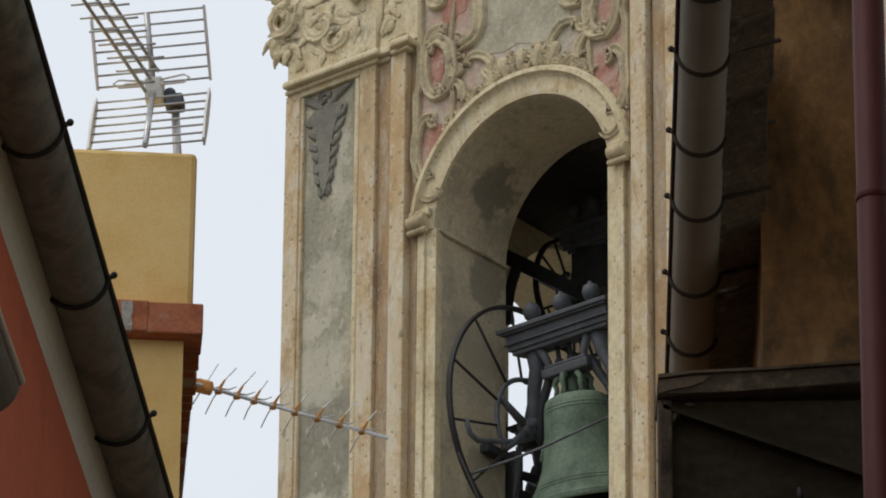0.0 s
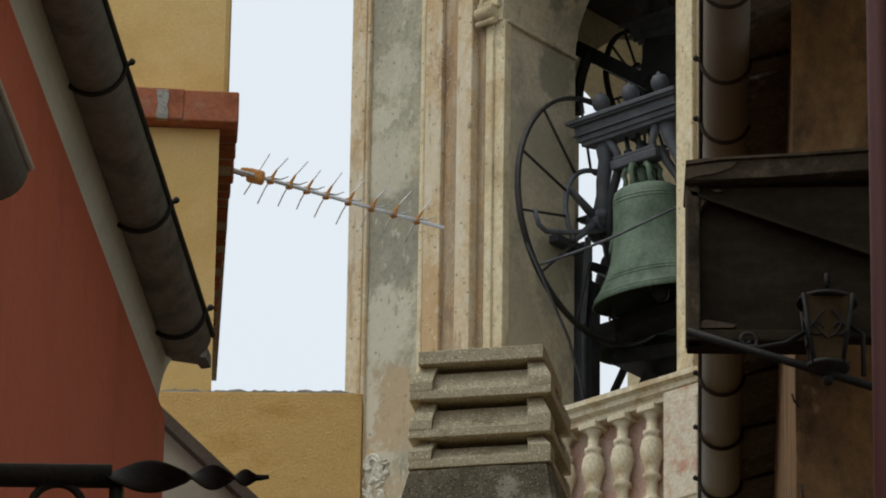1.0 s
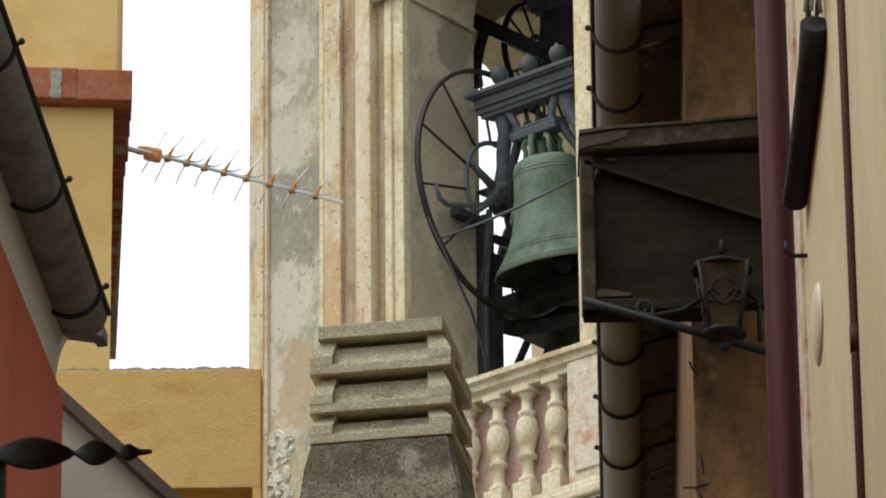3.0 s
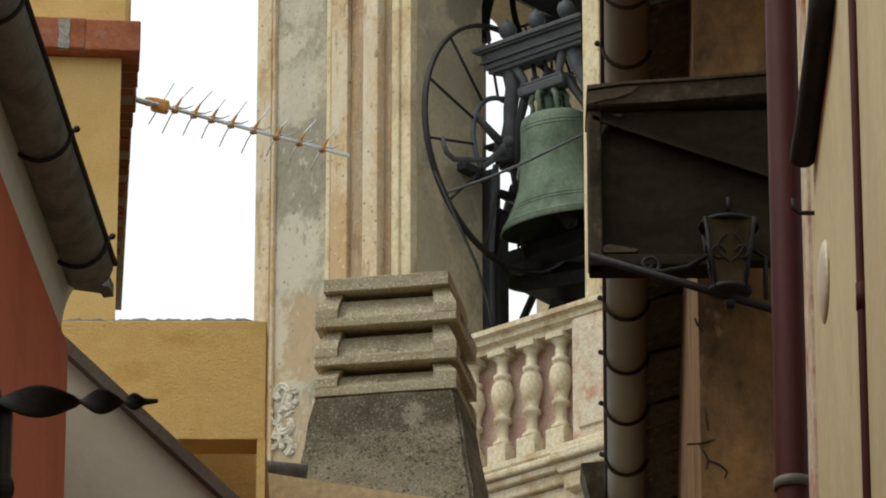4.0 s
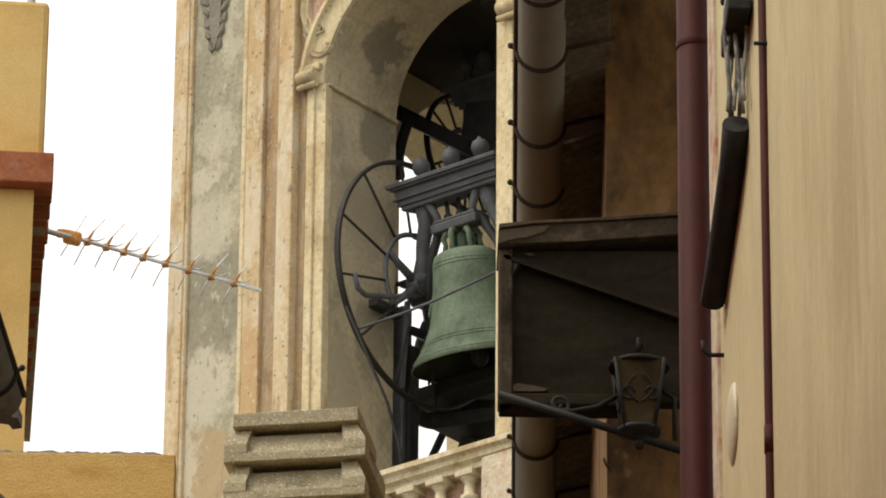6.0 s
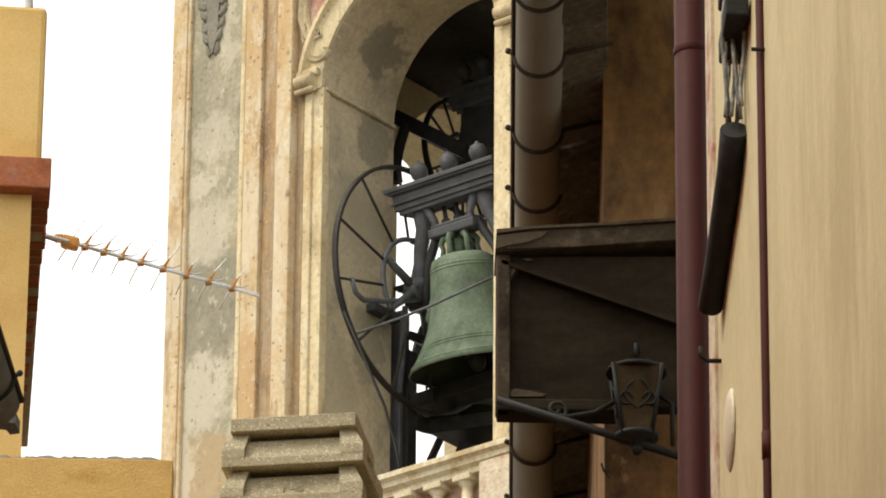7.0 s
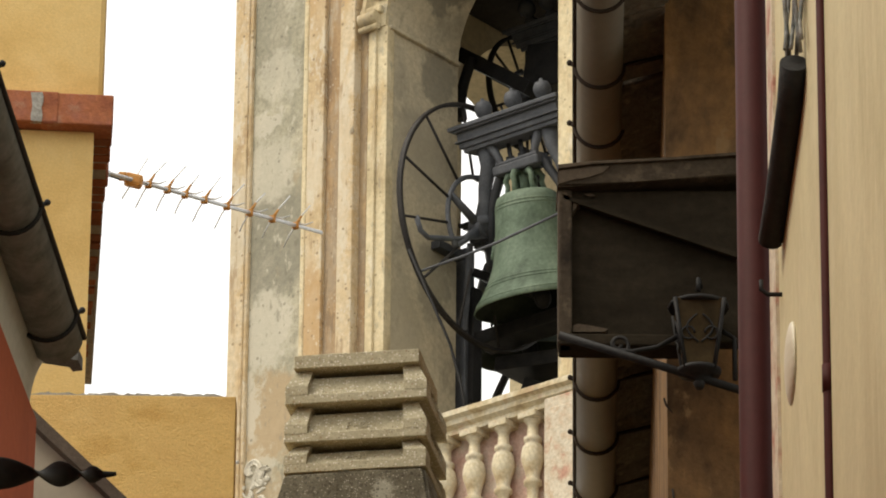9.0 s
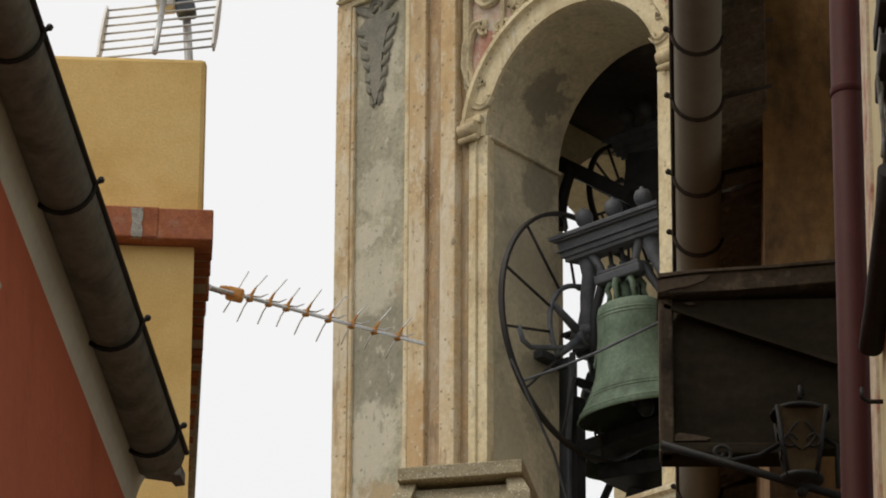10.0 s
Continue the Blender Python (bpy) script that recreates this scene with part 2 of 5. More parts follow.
M_CREAMPL = mat("aged_cream_plastic", [(.55, .5, .38), (.62, .57, .44)], 8, rough=.45, bump=.03, grain=.04)
M_BROWN = mat("worn_brown_limewash", [(.27, .175, .095), (.38, .255, .135), (.33, .255, .17), (.42, .295, .16)], 2.2, fine=28, stretch=(1.1, 1.1, .55), grain=.2, bump=.15)
M_PALE = mat("pale_bare_plaster", [(.48, .44, .35), (.58, .54, .44), (.66, .62, .52)], 6, fine=45, grain=.3)
M_REDP = mat("brick_red_fresco", [(.33, .15, .105), (.40, .21, .155), (.44, .32, .245)], 5, hard=.1, fine=40)
M_CARTOUCHE = mat("grey_green_fresco", [(.29, .265, .19), (.38, .345, .25), (.44, .40, .29)], 3, fine=30)
M_BLUEGREY = mat("blue_grey_metal", [(.05, .065, .09), (.13, .14, .16)], 14, rough=.5, metal=.3)
PALE, OCH, DRK = (.52, .48, .38), (.40, .29, .165), (.17, .16, .125)
Z = 19.409
stains(M_PANEL, [((-1.0, 0, Z - 1.36), (.5, 2, .40), DRK, .5), ((-1.05, 0, Z + .25), (.2, 2, .35), DRK, .3), ((-1.0, 0, Z - 1.98), (.26, 2, .30), PALE, .75), ((-1.0, 0, Z - .80), (.22, 2, .26), PALE, .6),
                 ((-1.05, 0, Z - .42), (.2, 2, .09), PALE, .75), ((-.92, 0, Z - .10), (.2, 2, .2), PALE, .5), ((-.98, 0, Z - 2.62), (.34, 2, .34), OCH, .8), ((-1.12, 0, Z - 2.5), (.1, 2, .26), PALE, .7),
                 ((-1.0, 0, Z - 3.3), (.4, 2, .28), OCH, .6), ((-1.05, 0, Z - 2.98), (.16, 2, .14), PALE, .6), ((-.84, 0, Z + .75), (.08, 2, .4), PALE, .5)])
stains(M_REVEAL, [((.0, .55, Z - .2), (.3, .25, .2), (.15, .14, .11), .6), ((.0, .5, Z - 1.7), (.3, .14, .3), (.22, .2, .15), .5), ((.0, .35, Z - .8), (.3, .3, .35), (.36, .32, .235), .6),
                  ((.15, .45, Z + .42), (.12, .22, .22), (.15, .14, .11), .7), ((.0, .2, Z - 2.3), (.3, .2, .5), (.38, .335, .24), .6)], .3, 3.5)
stains(M_OCHRE, [((-.6, 0, Z - 2.1), (.16, 2, .5), (.44, .28, .13), .7), ((-.34, 0, Z + .7), (.12, 2, .6), (.48, .31, .14), .6), ((-.6, 0, Z + .5), (.16, 2, .5), (.44, .29, .14), .5), ((-.34, 0, Z - 1.0), (.1, 2, .9), (.58, .52, .40), .5),
                 ((-.6, 0, Z - .8), (.14, 2, .4), (.58, .52, .4), .5), ((-1.28, 0, Z - 1.2), (.1, 2, .5), (.5, .44, .33), .6)], .12, 9)
chips(M_PANEL, (.45, .41, .315), 5, .57, .6, (1, 1, .6))
chips(M_PANEL, (.16, .145, .105), 11, .60, .5)
chips(M_PANEL, (.36, .27, .165), 3.2, .60, .5)
chips(M_OCHRE, (.60, .54, .42), 10, .55, .7)
chips(M_OCHRE, (.30, .195, .10), 7, .57, .65, (1.6, 1.6, .25))
chips(M_OCHRE, (.22, .20, .155), 16, .62, .7)
chips(M_CREAM, (.40, .30, .18), 6, .56, .6, (1.4, 1.4, .3))
chips(M_CREAM, (.27, .25, .20), 13, .58, .6)
chips(M_CREAM, (.64, .59, .47), 9, .60, .7)
chips(M_BROWN, (.46, .40, .30), 8, .56, .6, (1.4, 1.4, .3))
chips(M_BROWN, (.17, .12, .075), 9, .58, .6, (1.6, 1.6, .25))
chips(M_REVEAL, (.31, .275, .2), 4, .57, .5, (1, 1, .7), .15)
chips(M_STUCCO, (.27, .24, .18), 9, .55, .6, (1, 1, 1))
chips(M_PINK, (.5, .47, .38), 12, .56, .7, (1, 1, 1))
chips(M_BALUST, (.45, .28, .20), 9, .58, .45, (1, 1, .7))
chips(M_BALUST, (.30, .255, .19), 14, .58, .6, (1, 1, 1))
chips(M_ORANGE, (.06, .045, .03), 4, .56, .7, (1, 1, .5), .12)
chips(M_ORANGE, (.28, .18, .09), 9, .60, .6, (1, 1, .6))
chips(M_ZINC, (.08, .085, .065), 6, .55, .6, (1, 1, 1), .15)
chips(M_RED, (.22, .07, .045), 3, .60, .5, (1, 1, .4), .2)
chips(M_YELLOW2, (.48, .29, .10), 5, .58, .5, (1, 1, .6), .15)
chips(M_YELLOW, (.50, .34, .14), 4, .58, .4, (1, 1, .5), .2)
chips(M_CONCRETE_DK, (.06, .052, .036), 30, .56, .75, (1, 1, 1))
chips(M_CONCRETE_DK, (.09, .078, .052), 3.5, .55, .7, (1, 1, 1.6), .12)
chips(M_CONCRETE_DK, (.44, .41, .33), 60, .62, .85, (1, 1, 1))
flecks(M_CONCRETE, (.74, .70, .60), 105, .26, .42)
flecks(M_CONCRETE, (.15, .125, .085), 110, .14, .38, .7)
flecks(M_CONCRETE, (.30, .19, .10), 80, .08, .40, .7)
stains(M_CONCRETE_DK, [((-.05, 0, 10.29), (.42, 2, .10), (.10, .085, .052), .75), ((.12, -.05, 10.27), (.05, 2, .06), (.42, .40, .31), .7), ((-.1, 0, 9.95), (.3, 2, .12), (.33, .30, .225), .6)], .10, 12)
flecks(M_CONCRETE_DK, (.50, .46, .37), 135, .18, .42, .8)
flecks(M_CONCRETE_DK, (.05, .043, .03), 120, .30, .45, .7)
flecks(M_CONCRETE_DK, (.06, .05, .033), 62, .16, .45, .7)
chips(M_WOODEDGE, (.13, .10, .07), 6, .56, .6, (1, 1, 1))
chips(M_WOODBOX, (.03, .023, .016), 5, .66, .6, (1, 1, 1))
chips(M_BELL, (.075, .105, .075), 8, .56, .6, (1, 1, .4), .15)
chips(M_CREAMW, (.42, .345, .19), 4, .55, .55, (1, .8, .12), .2)
chips(M_CREAMW, (.70, .62, .42), 9, .58, .5, (1, .8, .10), .12)
chips(M_BRICK, (.40, .22, .14), 14, .58, .6, (1, 1, 1))
chips(M_SLATE, (.34, .28, .20), 7, .56, .6, (1, 1, 1), .12)
chips(M_SLATE, (.03, .025, .02), 4, .56, .7, (1, .5, 1), .12)
M_PINKBACK = mat("faded_pink_plaster", [(.44, .27, .21), (.52, .37, .30), (.55, .46, .37)], 6, fine=45)
M_RIM = mat("dark_brown_iron", [(.018, .016, .015), (.035, .031, .028)], 9, rough=.6, bump=.2, fine=70, spec=.25)
M_IRONDK = mat("dark_grey_iron", [(.025, .027, .031), (.05, .053, .058)], 6, rough=.6, bump=.15, fine=60)
# shaded copy of the green patina, for bells deeper in the chamber
M_BELLSHADE = mat("dark_bronze_patina", [(.035, .045, .036), (.06, .075, .06)], 4.5, rough=.7, bump=.12, fine=40, spec=.2)
# brown-green bronze, darkened further for the shade inside the bell mouth
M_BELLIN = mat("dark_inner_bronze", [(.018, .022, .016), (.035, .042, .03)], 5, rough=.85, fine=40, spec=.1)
chips(M_PANEL, (.20, .185, .14), 26, .58, .5, (1, 1, .6))
chips(M_OCHRE, (.64, .58, .46), 28, .62, .7, (1, 1, .6))
chips(M_OCHRE, (.28, .20, .12), 22, .62, .6, (1, 1, .5))
chips(M_CREAM, (.33, .26, .17), 24, .61, .6, (1, 1, .5))
flecks(M_CREAM, (.20, .15, .09), 34, .10, .34, .7)
flecks(M_OCHRE, (.19, .13, .07), 30, .12, .36, .7)
flecks(M_OCHRE, (.60, .53, .41), 40, .10, .40, .5)
flecks(M_BROWN, (.50, .44, .33), 42, .12, .40, .5)
flecks(M_PANEL, (.15, .135, .10), 26, .05, .34, .6)
chips(M_PANEL, (.50, .46, .36), 14, .60, .7, (1, 1, .5))
chips(M_REVEAL, (.26, .225, .155), 9, .60, .5, (1, 1, .5), .1)
chips(M_CARTOUCHE, (.50, .46, .35), 10, .56, .6, (1, 1, 1))
chips(M_REDP, (.5, .43, .33), 10, .57, .6, (1, 1, 1))

# ---- building helpers ----
def box(bm, x0, x1, y0, y1, z0, z1, bevel=0.0, m=None):
    vs = [bm.verts.new((x, y, z)) for x in (x0, x1) for y in (y0, y1) for z in (z0, z1)]
    fs = [bm.faces.new([vs[i] for i in f]) for f in ((0, 1, 3, 2), (4, 6, 7, 5), (0, 4, 5, 1), (2, 3, 7, 6), (0, 2, 6, 4), (1, 5, 7, 3))]
    if bevel:
        es = list({e for f in fs for e in f.edges})
        r = bmesh.ops.bevel(bm, geom=es, offset=bevel, segments=2, affect="EDGES", profile=0.5)
        vs = list({v for f in r["faces"] for v in f.verts} | {v for v in vs if v.is_valid})
    if m is not None:
        bmesh.ops.transform(bm, matrix=m, verts=vs)
    return vs


def prism(bm, outline, axis, a0, a1):
    """A closed outline of 2D points, extruded along an axis from a0 to a1."""
    def at(p, a):
        return {"x": (a, p[0], p[1]), "y": (p[0], a, p[1]), "z": (p[0], p[1], a)}[axis]
    r0 = [bm.verts.new(at(p, a0)) for p in outline]
    r1 = [bm.verts.new(at(p, a1)) for p in outline]
    n = len(outline)
    bm.faces.new(r0), bm.faces.new(list(reversed(r1)))
    for i in range(n):
        bm.faces.new([r0[i], r1[i], r1[(i + 1) % n], r0[(i + 1) % n]])
    return r0 + r1


def tube(bm, pts, radii, seg=8, squash=1.0, cap=True):
    """A round bar along points, with a radius at each."""
    pts = [Vector(p) for p in pts]
    if not isinstance(radii, (list, tuple)):
        radii = [radii] * len(pts)
    rings, side = [], None
    for i, p in enumerate(pts):
        d = (pts[min(i + 1, len(pts) - 1)] - pts[max(i - 1, 0)]).normalized()
        if side is None:
            side = d.orthogonal().normalized()
        side = (side - d * side.dot(d)).normalized()
        up = d.cross(side)
        rings.append([bm.verts.new(p + radii[i] * (math.cos(2 * math.pi * k / seg) * side + squash * math.sin(2 * math.pi * k / seg) * up)) for k in range(seg)])
    for a, b in zip(rings, rings[1:]):
        for k in range(seg):
            f = bm.faces.new([a[k], a[(k + 1) % seg], b[(k + 1) % seg], b[k]])
            f.smooth = True
    if cap:
        bm.faces.new(list(reversed(rings[0])))
        bm.faces.new(rings[-1])
    return rings


def lathe(bm, profile, seg=24, m=None, closed=False):
    """Profile of (radius, height) turned about z."""
    rings = []
    vs = []
    for r, z in profile:
        ring = [bm.verts.new((r * math.cos(2 * math.pi * k / seg), r * math.sin(2 * math.pi * k / seg), z)) for k in range(seg)]
        rings.append(ring)
        vs += ring
    pairs = list(zip(rings, rings[1:])) + ([(rings[-1], rings[0])] if closed else [])
    for a, b in pairs:
        for k in range(seg):
            f = bm.faces.new([a[k], a[(k + 1) % seg], b[(k + 1) % seg], b[k]])
            f.smooth = True
    if not closed:
        bm.faces.new(list(reversed(rings[0])))
        bm.faces.new(rings[-1])
    if m is not None:
        bmesh.ops.transform(bm, matrix=m, verts=vs)
    return vs


def ball(bm, c, r, su=10, sv=8, sc=(1, 1, 1)):
    bmesh.ops.create_uvsphere(bm, u_segments=su, v_segments=sv, radius=r, matrix=Matrix.Translation(c) @ Matrix.Diagonal((*sc, 1)))


def sweep_arch(bm, profile, cu, zs, a0=0.0, a1=math.pi, seg=40, foot=None):
    """A moulding round an arch in the xz plane: profile of (radius, y), with straight legs down to foot."""
    path = [(math.cos(a0 + (a1 - a0) * i / seg), math.sin(a0 + (a1 - a0) * i / seg), 0) for i in range(seg + 1)]
    if foot is not None:
        path = [(path[0][0], 0, foot - zs)] + path + [(path[-1][0], 0, foot - zs)]
    rings = [[bm.verts.new((cu + r * c, y, zs + r * s + dz)) for r, y in profile] for c, s, dz in path]
    n = len(profile)
    for a, b in zip(rings, rings[1:]):
        for k in range(n):
            bm.faces.new([a[k], a[(k + 1) % n], b[(k + 1) % n], b[k]])
    bm.faces.new(rings[0]), bm.faces.new(list(reversed(rings[-1])))


def link(name, bm, material):
    bmesh.ops.recalc_face_normals(bm, faces=bm.faces)
    me = bpy.data.meshes.new(name)
    bm.to_mesh(me)
    bm.free()
    me.materials.append(material)
    return new(name, me)


def part(name, bm, material, parent, label=""):
    ob = link(name, bm, material)
    ob.parent = parent
    return tagged(ob, label)


def thing(name, label, category, m=None, group="", kind=""):
    ob = new(name)
    if m is not None:
        ob.matrix_world = m
    return tagged(ob, label, category, group, kind)


def again(ob, m, parent):
    """One more of an alike piece, on the same mesh."""
    o = new(ob.name.split(".")[0], ob.data)
    o.parent = parent
    o.matrix_basis = m
    return o


def spiral(cx, cz, r0, r1, a0, a1, y=0.0, n=14, dy=0.0):
    return [(cx + (r0 + (r1 - r0) * i / n) * math.cos(a0 + (a1 - a0) * i / n), y + dy * i / n, cz + (r0 + (r1 - r0) * i / n) * math.sin(a0 + (a1 - a0) * i / n)) for i in range(n + 1)]


def patch(name, parent, cx_, cz_, w, h, y, material, seed, depth=.005, ragged=.5, n=44):
    """A ragged flake of plaster lying on a wall that faces -y."""
    rn = random.Random(seed)
    ph = [rn.uniform(0, 6.28) for _ in range(6)]
    pts = []
    for i in range(n):
        a = 2 * math.pi * i / n
        r = 1 + ragged * (.30 * math.sin(2 * a + ph[0]) + .26 * math.sin(3 * a + ph[1]) + .2 * math.sin(5 * a + ph[2]) + .16 * math.sin(9 * a + ph[3]) + rn.uniform(-.22, .22))
        sq = 1 / max(abs(math.cos(a)), abs(math.sin(a))) ** .6
        pts.append((cx_ + w / 2 * r * sq * math.cos(a), cz_ + h / 2 * r * sq * math.sin(a)))
    bm = bmesh.new()
    prism(bm, pts, "y", y - depth, y + .004)
    return part(name, bm, material, parent)


def rough(bm, amount, scale, cuts=4):
    bmesh.ops.subdivide_edges(bm, edges=list(bm.edges), cuts=cuts, use_grid_fill=True)
    for v in bm.verts:
        v.co += amount * noise.noise_vector(v.co * scale)


def flatten(bm, y0, k, wob=.006, scale=14.0):
    """Press a relief back towards its wall at y0 and roughen it."""
    for v in bm.verts:
        v.co.y = y0 + (v.co.y - y0) * k
        v.co += wob * noise.noise_vector(v.co * scale)

# ---- ground ----
bm = bmesh.new()
bmesh.ops.create_grid(bm, x_segments=2, y_segments=2, size=2500)
tagged(link("ground", bm, M_STONE), "grey stone ground of the alley", "ground", kind="structure")

# ---- bell tower: local x along the facade, y into the tower, z up ----
S = 19.409            # springing height of the belfry arches
CU, R = 0.745, 0.745  # arch centre and radius
XL, XR, TW = -1.35, 2.84, 4.19
WT = 0.75
SILL = S - 3.15
TOP = S + 3.6
tower = thing("bell_tower", "baroque bell tower of peeling cream and grey stucco with open belfry", "tower", pose(-0.2133, 35.8743, 0, 0, 0, -39.5))


def arch_wall(bm, x0, x1, y0, y1, cu, r, z0, z1, sill, spring, seg=24):
    """A wall with a round-headed opening through it."""
    xs = [x0] + [cu - r * math.cos(math.pi * i / seg) for i in range(seg + 1)] + [x1]
    def quad(*ps):
        bm.faces.new([bm.verts.new(p) for p in ps])
    for i, (a, b) in enumerate(zip(xs, xs[1:])):
        inside = 0 < i < len(xs) - 2
        if not inside:
            spans = [(z0, z0, z1)]
        else:
            ha = spring + math.sqrt(max(0, r * r - (a - cu) ** 2))
            hb = spring + math.sqrt(max(0, r * r - (b - cu) ** 2))
            spans = [(z0, z0, sill), (ha, hb, z1)]
        for la, lb, h in spans:
            quad((a, y0, la), (b, y0, lb), (b, y0, h), (a, y0, h))
            quad((a, y1, la), (a, y1, h), (b, y1, h), (b, y1, lb))
            quad((a, y0, h), (b, y0, h), (b, y1, h), (a, y1, h))
            quad((a, y0, la), (a, y1, la), (b, y1, lb), (b, y0, lb))
    for x in (x0, x1):
        quad((x, y0, z0), (x, y1, z0), (x, y1, z1), (x, y0, z1))
    for x in (cu - r, cu + r):
        quad((x, y0, sill), (x, y1, sill), (x, y1, spring), (x, y0, spring))
    bmesh.ops.remove_doubles(bm, verts=bm.verts, dist=1e-4)


bm = bmesh.new()
arch_wall(bm, XL, XR, 0, WT, CU, R, 0, TOP, SILL, S)
part("wall", bm, M_REVEAL, tower, "front wall with a deep arched opening")
bm = bmesh.new()
arch_wall(bm, XL, XR, TW - WT, TW, CU, R, 0, TOP, SILL, S)
part("wall", bm, M_INNER, tower)
for x0 in (XL, XR - WT):
    bm = bmesh.new()
    arch_wall(bm, WT, TW - WT, 0, WT, 2.28, R, 0, TOP, SILL, S + .12)
    ob = part("wall", bm, M_INNER, tower)
    ob.matrix_basis = Matrix.Translation((x0 + WT, 0, 0)) @ pose(0, 0, 0, 0, 0, 90)
# ceiling, beams and floor coloured near black for the chamber's shade
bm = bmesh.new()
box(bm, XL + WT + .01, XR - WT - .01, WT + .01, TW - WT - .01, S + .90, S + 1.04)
part("ceiling", bm, M_DARKIN, tower, "timber ceiling of the bell chamber, near black for its shade")
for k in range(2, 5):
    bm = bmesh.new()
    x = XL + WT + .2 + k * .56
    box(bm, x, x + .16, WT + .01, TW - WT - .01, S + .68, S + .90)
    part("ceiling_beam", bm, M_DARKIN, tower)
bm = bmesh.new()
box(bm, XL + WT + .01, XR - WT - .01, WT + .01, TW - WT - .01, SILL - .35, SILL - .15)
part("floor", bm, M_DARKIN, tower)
bm = bmesh.new()
box(bm, XL - .1, XR + .1, -.1, TW + .1, TOP, TOP + .3, .03)
part("roof", bm, M_CREAM, tower)


def mir(x, left):
    return x if left else 2 * CU - x


def vbox(name, material, x0, x1, y0, y1, z0, z1, left, bevel=.008, label=""):
    a, b = sorted((mir(x0 - .8 * min(0, y0), left), mir(x1 - .8 * min(0, y0), left)))
    bm = bmesh.new()
    box(bm, a, b, y0, y1, z0, z1, bevel)
    return part(name, bm, material, tower, label)


BASE = S - 6.2
for left in (True, False):
    # corner pilaster with a sunk grey panel
    vbox("pilaster", M_OCHRE, -1.37, -1.24, -.07, .05, BASE, S + 1.4, left, label="ochre edge strip of a panelled pilaster")
    vbox("pilaster", M_OCHRE, -.70, -.555, -.07, .05, BASE, S + 1.4, left)
    vbox("pilaster", M_CREAM, -.745, -.70, -.058, .05, BASE, S + 1.36, left, .012)
    vbox("pilaster", M_OCHRE, -1.24, -1.205, -.058, .05, BASE, S + 1.36, left, .012)
    vbox("panel", M_PANEL, -1.235, -.70, -.03, .05, BASE, S + 1.36, left, .004, "sunk grey panel with peeling pale patches")
    vbox("pilaster", M_CREAM, -1.24, -.70, -.068, .05, S + 1.36, S + 1.41, left)
    # stepped half pilaster beside it
    vbox("pilaster", M_BROWN, -.555, -.40, -.035, .05, BASE, S + 1.4, left)
    vbox("pilaster", M_OCHRE, -.42, -.29, -.085, .05, BASE, S + 1.4, left, label="stepped ochre half pilaster")
    vbox("pilaster", M_BROWN, -.29, -.17, -.012, .05, BASE, S + 1.4, left)
    # capital moulding that breaks round the pilasters
    for y0, z0, z1, g in ((-.10, S + 1.40, S + 1.43, 0), (-.125, S + 1.43, S + 1.47, .02), (-.105, S + 1.47, S + 1.50, .01)):
        vbox("moulding", M_CREAM, -1.385 - g, -.545, y0 - g, .05, z0, z1, left, .012)
        vbox("moulding", M_CREAM, -.545, -.43, y0 + .035 - g, .05, z0, z1, left, .01)
        vbox("moulding", M_CREAM, -.43, -.27, y0 - .015 - g, .05, z0, z1, left, .012)
    vbox("frieze", M_CREAM, -1.36, -.17, -.05, .05, S + 1.50, TOP, left, label="cream frieze with acanthus relief")
    # arch surround: jamb strips
    vbox("jamb", M_CREAM, -.17, -.105, -.045, .05, SILL - 1, S + .02, left)
    vbox("jamb", M_CREAM, -.105, -.004, -.025, .05, SILL - 1, S, left, .006, "worn cream jamb of the belfry arch")
    # impost with a small scroll
    bm = bmesh.new()
    x = mir(-.11, left)
    tube(bm, [(x - .075, -.065, S + .06), (x + .075, -.065, S + .06)], .05, 12)
    box(bm, x - .085, x + .1 if left else x + .085, -.075, .03, S + .09, S + .15, .015)
    tube(bm, [(x - .08, -.07, S - .01), (x + .08, -.07, S - .01)], .022, 8)
    part("impost", bm, M_CREAM, tower, "scrolled impost")

# archivolt
bm = bmesh.new()
sweep_arch(bm, [(R, -.03), (R, .04), (R + .2, .04), (R + .2, -.05), (R + .185, -.075), (R + .15, -.08), (R + .135, -.05), (R + .12, -.04), (R + .03, -.035)], CU, S)
part("archivolt", bm, M_CREAM, tower, "cream moulded archivolt")
# ledge at the springing inside the opening
bm = bmesh.new()
box(bm, -.005, .03, .0, WT, S - .02, S + .006, .008)
part("ledge", bm, M_REVEAL, tower)
bm = bmesh.new()
box(bm, 2 * CU - .03, 2 * CU + .005, .0, WT, S - .02, S + .006, .008)
part("ledge", bm, M_REVEAL, tower)

# spandrel field above the arch
bm = bmesh.new()
xs = [-.165 + i * (2 * CU + .33) / 32 for i in range(33)]
for a, b in zip(xs, xs[1:]):
    def arch_h(x):
        return S + math.sqrt(max(0.0, (R + .19) ** 2 - (x - CU) ** 2)) if abs(x - CU) < R + .19 else S + .14
    prism(bm, [(a, arch_h(a)), (b, arch_h(b)), (b, TOP), (a, TOP)], "y", -.02, .04)
bmesh.ops.remove_doubles(bm, verts=bm.verts, dist=1e-4)
part("spandrel", bm, M_PINK, tower, "faded red and cream painted spandrel")


